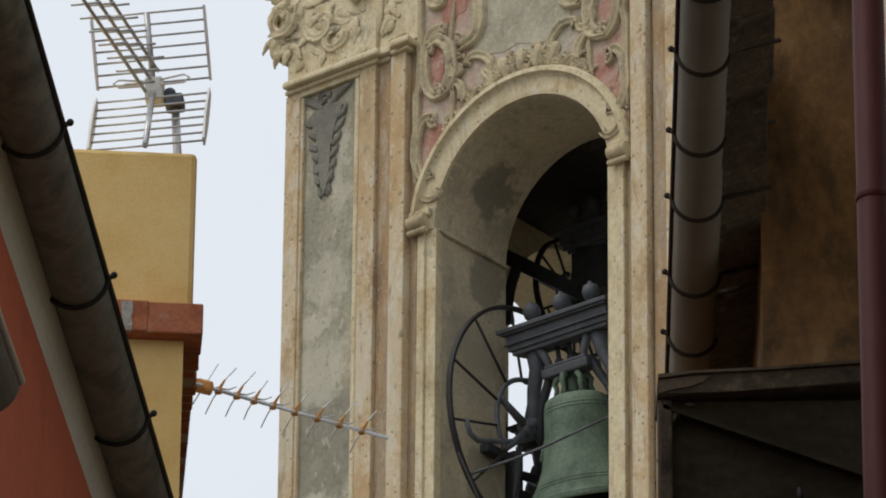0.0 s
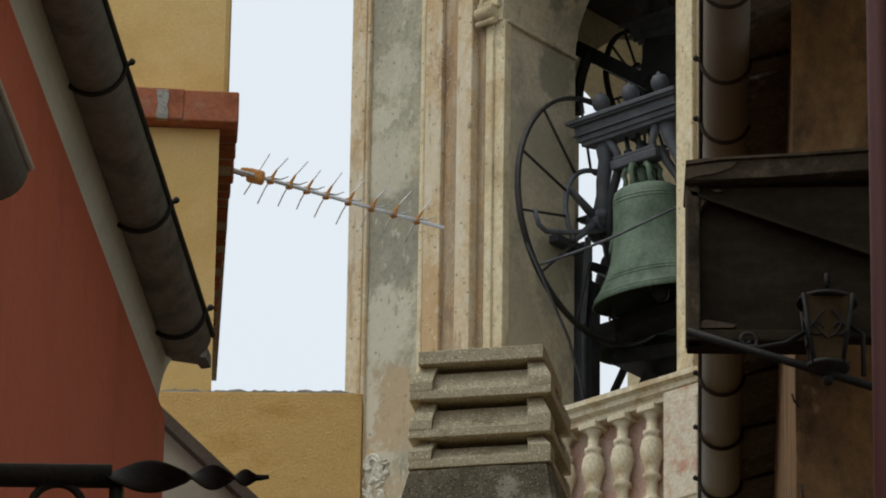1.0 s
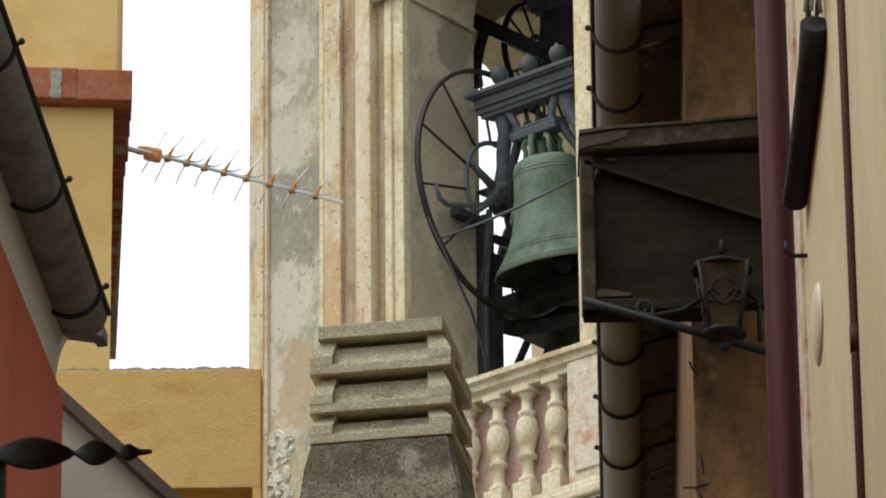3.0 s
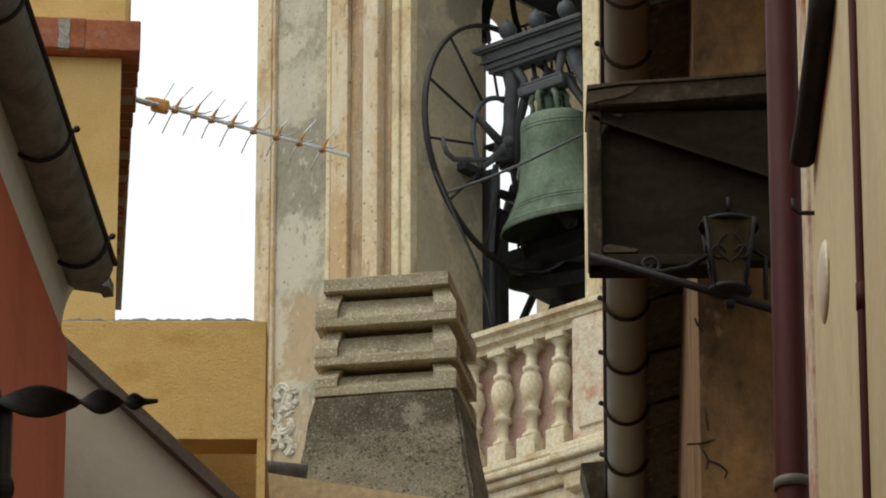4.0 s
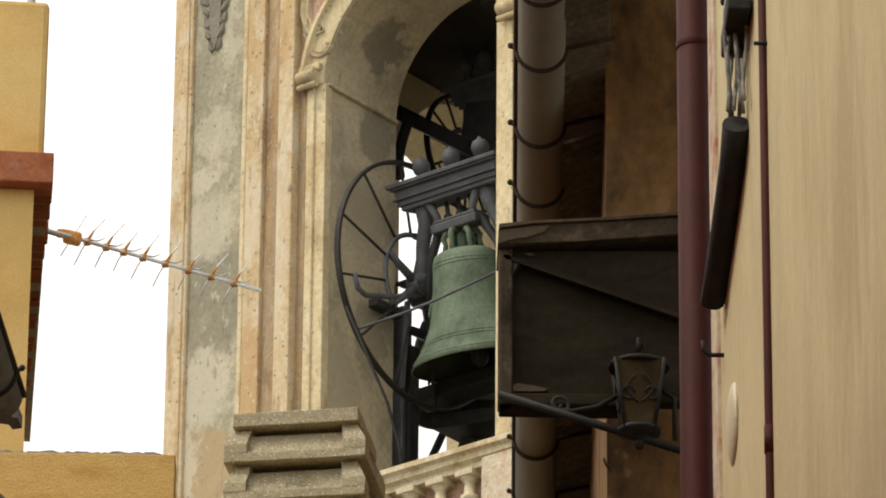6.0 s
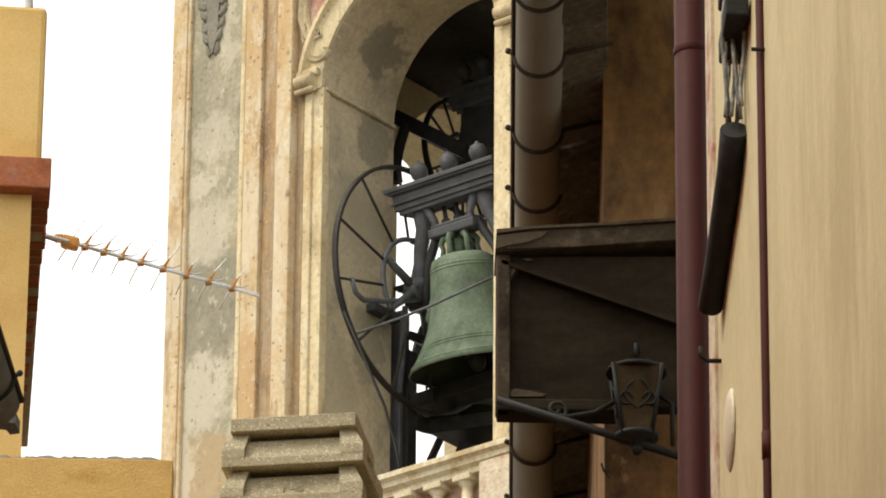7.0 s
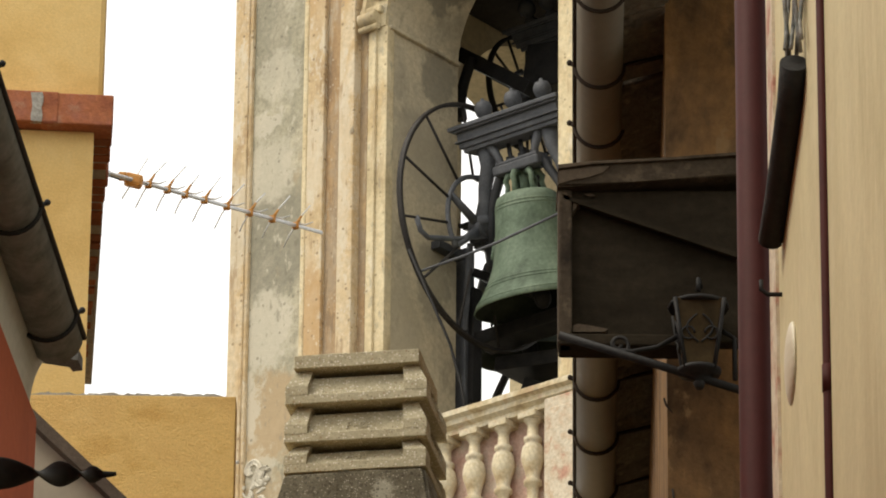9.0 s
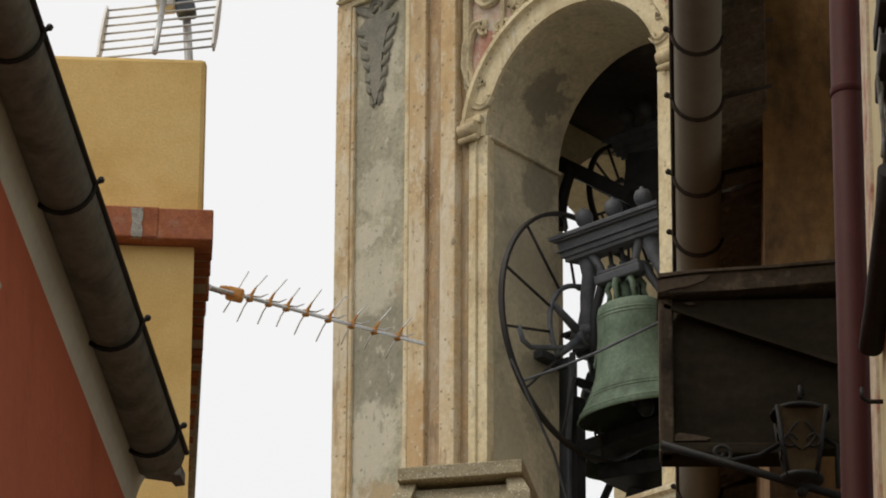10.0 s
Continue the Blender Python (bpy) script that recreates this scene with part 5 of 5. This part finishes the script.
for pts in (((.500, 9.405), (.512, 9.408), (.524, 9.402), (.512, 9.397), (.507, 9.385), (.500, 9.375)), ((.500, 8.985), (.515, 8.992), (.56, 8.985), (.61, 8.975), (.60, 8.966), (.50, 8.964)), ((.535, 9.437), (.556, 9.440), (.57, 9.433), (.55, 9.430))):
    bm = bmesh.new()
    prism(bm, list(pts), "y", 16.962, 16.999)
    part("torn_lining", bm, M_FLAKE, bx, "torn pale scrap of lining")
bm = bmesh.new()
box(bm, .457, .86, 16.95, 17.06, 8.915, 8.955, .006)
part("bottom_board", bm, M_WOODBOX, bx)

lan = thing("lantern", "small black wrought-iron lantern with amber glass on a scrolled bracket", "lantern")
bm = bmesh.new()
tube(bm, [(.455, 16.9, 8.925), (1.1, 16.9, 8.72)], .014, 8)
tube(bm, spiral(.64, 8.895, .035, .008, -1.2, 6.0, 16.9, 18), .007, 6)
tube(bm, [(.60, 16.9, 8.88), (.68, 16.9, 8.872), (.76, 16.9, 8.888), (.83, 16.9, 8.93)], .008, 6)
tube(bm, [(.955, 16.9, 8.95), (1.0, 16.9, 8.92), (1.0, 16.9, 8.78)], .008, 6)
tube(bm, [(.889, 16.9, 9.08), (.889, 16.9, 9.12), (.90, 16.98, 9.13)], .008, 6)
part("bracket", bm, M_BLACKIRON, lan, "black scrolled iron bracket")
LX, LY, LZ = .889, 16.9, 8.80
for k in range(4):
    a = math.pi / 4 + k * math.pi / 2
    bm = bmesh.new()
    tube(bm, [(LX + .062 * math.cos(a), LY + .062 * math.sin(a), LZ), (LX + .108 * math.cos(a), LY + .108 * math.sin(a), LZ + .225)], .007, 6)
    part("corner_bar", bm, M_BLACKIRON, lan)
    b2 = a + math.pi / 2
    bm = bmesh.new()
    q = [Vector((LX + r * math.cos(t), LY + r * math.sin(t), z)) for r, t, z in ((.06, a, LZ), (.06, b2, LZ), (.105, b2, LZ + .225), (.105, a, LZ + .225))]
    nrm = (q[1] - q[0]).cross(q[3] - q[0]).normalized()
    f0 = [bm.verts.new(p) for p in q]
    f1 = [bm.verts.new(p - nrm * .003) for p in q]
    bm.faces.new(f0), bm.faces.new(list(reversed(f1)))
    for i in range(4):
        bm.faces.new([f0[i], f1[i], f1[(i + 1) % 4], f0[(i + 1) % 4]])
    part("pane", bm, M_GLASS, lan, "amber lantern glass")
    mid = (q[0] + q[1] + q[2] + q[3]) / 4
    ex, ez = (q[1] - q[0]).normalized(), (q[3] - q[0] + q[2] - q[1]).normalized()
    out = nrm * .006 if nrm.dot(mid - Vector((LX, LY, mid.z))) > 0 else -nrm * .006
    bm = bmesh.new()
    for s in (-1, 1):
        tube(bm, [mid + out + ex * s * (.004 + .036 * math.sin(t)) + ez * (.03 * t - .03) for t in [i * .25 for i in range(13)]], .0035, 5)
        tube(bm, [mid + out + ex * s * (.036 - .02 * math.cos(t)) + ez * (.02 * math.sin(t) - .0) for t in [i * .5 for i in range(12)]], .0035, 5)
    part("scrollwork", bm, M_BLACKIRON, lan, "iron scrollwork over the glass")
bm = bmesh.new()
lathe(bm, [(.012, -.05), (.02, -.03), (.008, -.02), (.045, -.008), (.068, 0), (.07, .012), (.02, .013)], 4 * 4, Matrix.Translation((LX, LY, LZ)))
part("finial", bm, M_BLACKIRON, lan)
bm = bmesh.new()
lathe(bm, [(.094, .218), (.098, .224), (.094, .231), (.06, .240), (.02, .246), (.008, .258)], 16, Matrix.Translation((LX, LY, LZ)))
part("cap", bm, M_BLACKIRON, lan)

# ---- cream house, seen along its wall ----
cream = thing("cream_house", "cream painted house wall seen along its face", "house")


def cx(y):
    return .877 + .049 * (13.4 - y)


bm = bmesh.new()
prism(bm, [(cx(13.2), 13.2), (cx(1.0), 1.0), (6, 1.0), (6, 13.2)], "z", 0, 12.5)
part("wall", bm, M_CREAMW, cream)
bm = bmesh.new()
prism(bm, [(cx(13.25) - .008, 13.25), (cx(13.12) - .008, 13.12), (cx(13.12) + .05, 13.12), (cx(13.25) + .3, 13.25)], "z", 0, 12.5)
part("corner_strip", bm, M_WHITEPEEL, cream, "pale peeling corner strip")
down = thing("downpipe", "maroon painted round downpipe with clamps at the house corner", "downpipe")
bm = bmesh.new()
tube(bm, [(.845, 13.47, 0), (.862, 13.47, 12.4)], .0445, 24)
part("pipe", bm, M_PURPLE, down)
for z in (6.83, 9.02, 11.0):
    bm = bmesh.new()
    lathe(bm, [(.046, -.014), (.0505, -.012), (.0505, .012), (.046, .014)], 24, Matrix.Translation((.855, 13.47, z)))
    tube(bm, [(.88, 13.45, z), (.91, 13.42, z)], .006, 6)
    part("clamp", bm, M_OLIVE, down, "dull grey metal pipe clamp")
bm = bmesh.new()
lathe(bm, [(.0446, -.02), (.0458, -.018), (.0458, .0), (.0446, .002)], 24, Matrix.Translation((.855, 13.47, 8.42)))
part("socket", bm, M_PURPLE, down)
thin = thing("thin_pipe", "thin maroon service pipe clipped to the cream wall", "pipe")
bm = bmesh.new()
tube(bm, [(cx(12.15) - .006, 12.15, 0), (cx(12.15) - .006, 12.15, 12.4)], .0118, 12)
part("pipe", bm, M_PURPLE, thin)
bm = bmesh.new()
tube(bm, [(cx(12.15) - .006, 12.15, 6.735), (cx(12.15) - .006, 12.15, 6.80)], .0138, 12)
part("coupling", bm, M_PURPLE, thin, "short pipe coupling")
for z in (7.745, 5.9):
    bm = bmesh.new()
    tube(bm, [(cx(12.15) - .030, 12.13, z), (cx(12.15) + .006, 12.13, z)], .005, 6)
    part("clip", bm, M_BLACKIRON, thin, "thin iron pipe clip")
hk = thing("wall_hook", "small dark iron hook in the cream wall", "hook")
bm = bmesh.new()
tube(bm, [(cx(13.06) + .02, 13.06, 7.373), (cx(13.06) - .035, 13.06, 7.373), (cx(13.06) - .05, 13.06, 7.385), (cx(13.06) - .05, 13.06, 7.41)], .006, 8)
part("pin", bm, M_BLACKIRON, hk)
bm = bmesh.new()
ball(bm, (cx(12.88), 12.88, 7.115), .1, 24, 14, (.18, 1, 1))
tagged(link("junction_cover", bm, M_CREAMPL), "round cream plastic cover on the wall", "wall cover")
cab = thing("cable_bundle", "bundle of grey-green cables ending in a black sleeve", "cables")
rnd = random.Random(11)
for k in range(7):
    bm = bmesh.new()
    oy, ox = rnd.uniform(-.15, .15), (k - 3) * .0065
    tube(bm, [(cx(12.5) - .03 + ox + .006 * math.sin(i * 1.1 + 1.7 * k), 12.5 + oy * .6 + .02 * math.sin(i * .9 + 2 * k), 7.75 + i * .05) for i in range(84)], .0052, 6)
    part("cable", bm, M_CABLE, cab)
bm = bmesh.new()
tube(bm, [(cx(13.03) - .03, 13.03, 7.5), (cx(12.9) - .022, 12.9, 7.56), (cx(12.6) - .024, 12.6, 7.66), (cx(12.5) - .028, 12.5, 7.72)], [.030, .034, .035, .034], 14)
part("sleeve", bm, M_BLACK, cab, "black rubber sleeve")
for z in (7.98, 8.12):
    bm = bmesh.new()
    box(bm, cx(12.5) - .055, cx(12.5) + .0, 12.36, 12.62, z - .03, z + .03, .006)
    part("cable_clip", bm, M_BLACK, cab)
bm = bmesh.new()
prism(bm, [(.555, 10.335), (.70, 10.345), (.70, 10.08), (.615, 10.08)], "y", 22.25, 22.45)
part("corner_board", bm, M_WOODEDGE, orange, "dark brown board under the eaves end")

# ---- aerials on the yellow house ----
yagi = thing("yagi_antenna", "slim rooftop aerial with thin rods and orange clips", "antenna")
A, B = Vector((-1.385, 24.2, 12.86)), Vector((-.464, 26.4, 13.577))
bm = bmesh.new()
tube(bm, [A, B], .010, 8)
part("boom", bm, M_ALU, yagi, "grey aluminium boom")
w = Vector((.53, -.30, .80)).normalized()
rnd = random.Random(2)
for k, f in enumerate((.175, .26, .34, .43, .535, .645, .755, .87)):
    c = A + (B - A) * f
    up_, dn_ = .125 + .012 * math.sin(k * 2.3), .118 + .012 * math.cos(k * 1.7)
    bm = bmesh.new()
    sag = Vector((.010 + rnd.uniform(-.006, .006), 0, -.004))
    tube(bm, [c - w * dn_ + Vector((.010, 0, 0)), c - w * .05, c, c + w * .06, c + w * up_ + sag], [.003, .0038, .0038, .0038, .003], 6)
    part("rod", bm, M_ALU, yagi, "thin bright metal rod")
    bm = bmesh.new()
    box(bm, -.016, .016, -.013, .013, -.018, .014, .005, Matrix.Translation(c))
    tube(bm, [c - w * .02, c + w * .055], [.013, .005], 6)
    part("clip", bm, M_RUSTPL, yagi, "orange plastic clip")
    bm = bmesh.new()
    tube(bm, [c + Vector((.01, 0, .008)), c + Vector((.05, 0, .004)), c + Vector((.085, -.01, .014))], [.004, .004, .002], 6)
    part("prong", bm, M_ALU, yagi)
c = A + (B - A) * .11
bm = bmesh.new()
tube(bm, [c - w * .10, c + w * .12], .0036, 6)
part("rod", bm, M_ALU, yagi)
bm = bmesh.new()
box(bm, -.042, .042, -.03, .03, -.032, .026, .014, Matrix.Translation(c) @ pose(0, 0, 0, 0, 14, 0))
box(bm, -.05, -.01, -.02, .02, -.005, .03, .008, Matrix.Translation(c - (B - A) * .02))
part("clamp_box", bm, M_RUSTPL, yagi, "orange connection box")
bm = bmesh.new()
tube(bm, [c + Vector((-.02, -.02, -.01)), c + Vector((-.06, -.03, -.01)), A + Vector((0, 0, -.012))], .005, 6)
part("lead", bm, M_BLACK, yagi)
bm = bmesh.new()
tube(bm, [A, A + Vector((-.4, -.5, -.1))], .014, 8)
part("mast_arm", bm, M_ALU, yagi)
bm = bmesh.new()
tube(bm, [A + Vector((-.4, -.5, 0)), Vector((A.x - .4, A.y - .5, 10.28))], .02, 8)
part("mast", bm, M_ALU, yagi)

# grid aerial on the upper block
grid = thing("grid_antenna", "white and grey grid television aerial on a short mast", "antenna", pose(-1.29, 19.3, 11.765, 0, -4, -5))
bm = bmesh.new()
tube(bm, [(.075, 0.02, -.50), (.075, .02, -.06)], .016, 12)
part("mast", bm, M_ALU, grid)
bm = bmesh.new()
box(bm, .04, .11, -.03, .05, -.09, -.04, .01)
ball(bm, (.06, .0, -.03), .024, 10, 8)
part("mast_clamp", bm, M_BLUEGREY, grid, "dark grey and blue mast clamp")
bm = bmesh.new()
box(bm, -.03, .04, -.04, .03, -.07, .03, .01)
part("hub", bm, M_WHITEPL, grid, "white plastic hub")
for sign, d, L0, L1 in ((1, Vector((0, -.42, .9)), .02, .28), (-1, Vector((0, -.66, -.75)), .10, .58)):
    for k in range(7):
        p = d * (L0 + (L1 - L0) * k / 6)
        bm = bmesh.new()
        tube(bm, [p + Vector((-.20, 0, 0)), p + Vector((.21, 0, 0))], .0042, 6)
        part("rod", bm, M_ALU, grid)
    for x in (-.205, .212):
        bm = bmesh.new()
        n = 8
        for a, b in (((0, n)),):
            q = []
            for i in range(n + 1):
                t = i / n
                q.append((d * (L0 - .01 + (L1 - L0 + .02) * t), .016 + .014 * math.sin(math.pi * t)))
            up = Vector((0, d.z, -d.y))
            e0 = [bm.verts.new(Vector((x - .004, 0, 0)) + p - up * wd) for p, wd in q]
            e1 = [bm.verts.new(Vector((x - .004, 0, 0)) + p + up * wd) for p, wd in q]
            e2 = [bm.verts.new(Vector((x + .004, 0, 0)) + p - up * wd) for p, wd in q]
            e3 = [bm.verts.new(Vector((x + .004, 0, 0)) + p + up * wd) for p, wd in q]
            for i in range(n):
                bm.faces.new([e0[i], e0[i + 1], e1[i + 1], e1[i]])
                bm.faces.new([e2[i], e3[i], e3[i + 1], e2[i + 1]])
                bm.faces.new([e0[i], e2[i], e2[i + 1], e0[i + 1]])
                bm.faces.new([e1[i], e1[i + 1], e3[i + 1], e3[i]])
            bm.faces.new([e0[0], e1[0], e3[0], e2[0]]), bm.faces.new([e0[n], e2[n], e3[n], e1[n]])
        part("end_plate", bm, M_WHITEPL, grid, "white plastic end plate")
    bm = bmesh.new()
    tube(bm, [(0, 0, 0), d * L1], .011, 8)
    part("spine", bm, M_ALU, grid)
for dx, dz in ((-.02, .0), (.0, .05), (.02, .10)):
    bm = bmesh.new()
    tube(bm, [(dx, 0, dz - .03), (dx - .16, -.75, dz + .02)], .007, 8)
    part("boom", bm, M_ALU, grid)
    for k in range(8):
        p = Vector((dx - .16 * (k + 1) / 8, -.75 * (k + 1) / 8, dz - .03 + .05 * (k + 1) / 8))
        bm = bmesh.new()
        tube(bm, [p + Vector((-.055, 0, 0)), p + Vector((.055, 0, 0))], .0045, 6)
        part("director", bm, M_ALU, grid)
bm = bmesh.new()
for s_ in (-1, 1):
    tube(bm, [(s_ * .03, -.06, 0), (s_ * .12, -.06, .014), (s_ * .14, -.06, .0), (s_ * .12, -.06, -.018), (s_ * .03, -.06, -.02)], .004, 6)
part("dipole", bm, M_WHITEPL, grid)

# ---- twisted iron bracket across the alley corner ----
tw = thing("iron_bracket", "black wrought-iron sign bracket with a twisted pointed end", "bracket")
YB, ZB = 7.4, 4.594
bm = bmesh.new()
tube(bm, [(red_x(YB) - .02, YB, ZB + .004), (-.595, YB, ZB)], .0165, 12)
part("bar", bm, M_BLACKIRON, tw, "round black iron bar")
bm = bmesh.new()
rings = []
n = 72
for i in range(n + 1):
    t = i / n
    x = -.60 + 0.1991 * t
    # three lobes, each shorter and lower than the one before
    if x < -0.4951:
        a = math.pi * (.15 + .85 * (x + .60) / 0.1049)
    elif x < -0.4343:
        a = math.pi * (1 + (x + 0.4951) / 0.0608)
    else:
        a = math.pi * (2 + (x + 0.4343) / 0.0334)
    hw = .0225 * (1 - .58 * t ** 2.8)
    th = .0045 * (1 - .3 * t)
    rings.append([bm.verts.new((x, YB + hw * math.cos(j) * math.cos(a) - th * math.sin(j) * math.sin(a), ZB + hw * math.cos(j) * math.sin(a) + th * math.sin(j) * math.cos(a))) for j in [k * math.pi / 6 for k in range(12)]])
for p, q in zip(rings, rings[1:]):
    for k in range(12):
        bm.faces.new([p[k], p[(k + 1) % 12], q[(k + 1) % 12], q[k]]).smooth = True
bm.faces.new(rings[0]), bm.faces.new(rings[-1])
part("twist", bm, M_BLACKIRON, tw, "twisted flat iron end")
bm = bmesh.new()
tube(bm, [(-0.4069, YB, ZB), (-0.3949, YB, ZB), (-0.3834, YB, ZB + .001)], [.0055, .0045, .003], 8)
part("point", bm, M_BLACKIRON, tw)
bm = bmesh.new()
tube(bm, [(-.588, YB, ZB - .01), (-.588, YB, ZB - .30)], .010, 8)
part("drop_bar", bm, M_BLACKIRON, tw)
bm = bmesh.new()
tube(bm, spiral(-.668, ZB - .047, .036, .034, 0, 6.3, YB, 24), .006, 8)
part("ring", bm, M_BLACKIRON, tw)
bm = bmesh.new()
ball(bm, (-.588, YB, ZB - .125), .016, 10, 8, (1, 1, 1.4))
part("knob", bm, M_BLACKIRON, tw)

# ---- rolled awning case on the red house ----
aw = thing("awning_case", "olive grey rolled awning case on the red wall", "awning")
dirv = Vector((.0907, .9959, 0))
E1 = Vector((-1.385, 13.55, 7.90))
E0 = E1 - dirv * 3.2
bm = bmesh.new()
tube(bm, [E0, E1], .085, 24)
part("case", bm, M_OLIVE, aw)
bm = bmesh.new()
tube(bm, [E0 + Vector((.087, 0, .01)), E1 + Vector((.087, 0, .01))], .012, 8)
part("front_rail", bm, M_COVE, aw, "paler front rail")
for t in (.25, .85):
    p = E0.lerp(E1, t)
    bm = bmesh.new()
    box(bm, red_x(p.y) - .02, p.x - .05, p.y - .03, p.y + .03, p.z - .02, p.z + .03, .005)
    part("wall_bracket", bm, M_OLIVE, aw)

# plain unseen wall, added across the alley behind the eye to cut front light
bm = bmesh.new()
box(bm, -7, 7, -3.2, -2.8, 0, 9.0)
tagged(link("wall_south", bm, M_GREYWALL), "unseen plain wall added behind the eye to block sky light", "wall", kind="structure")
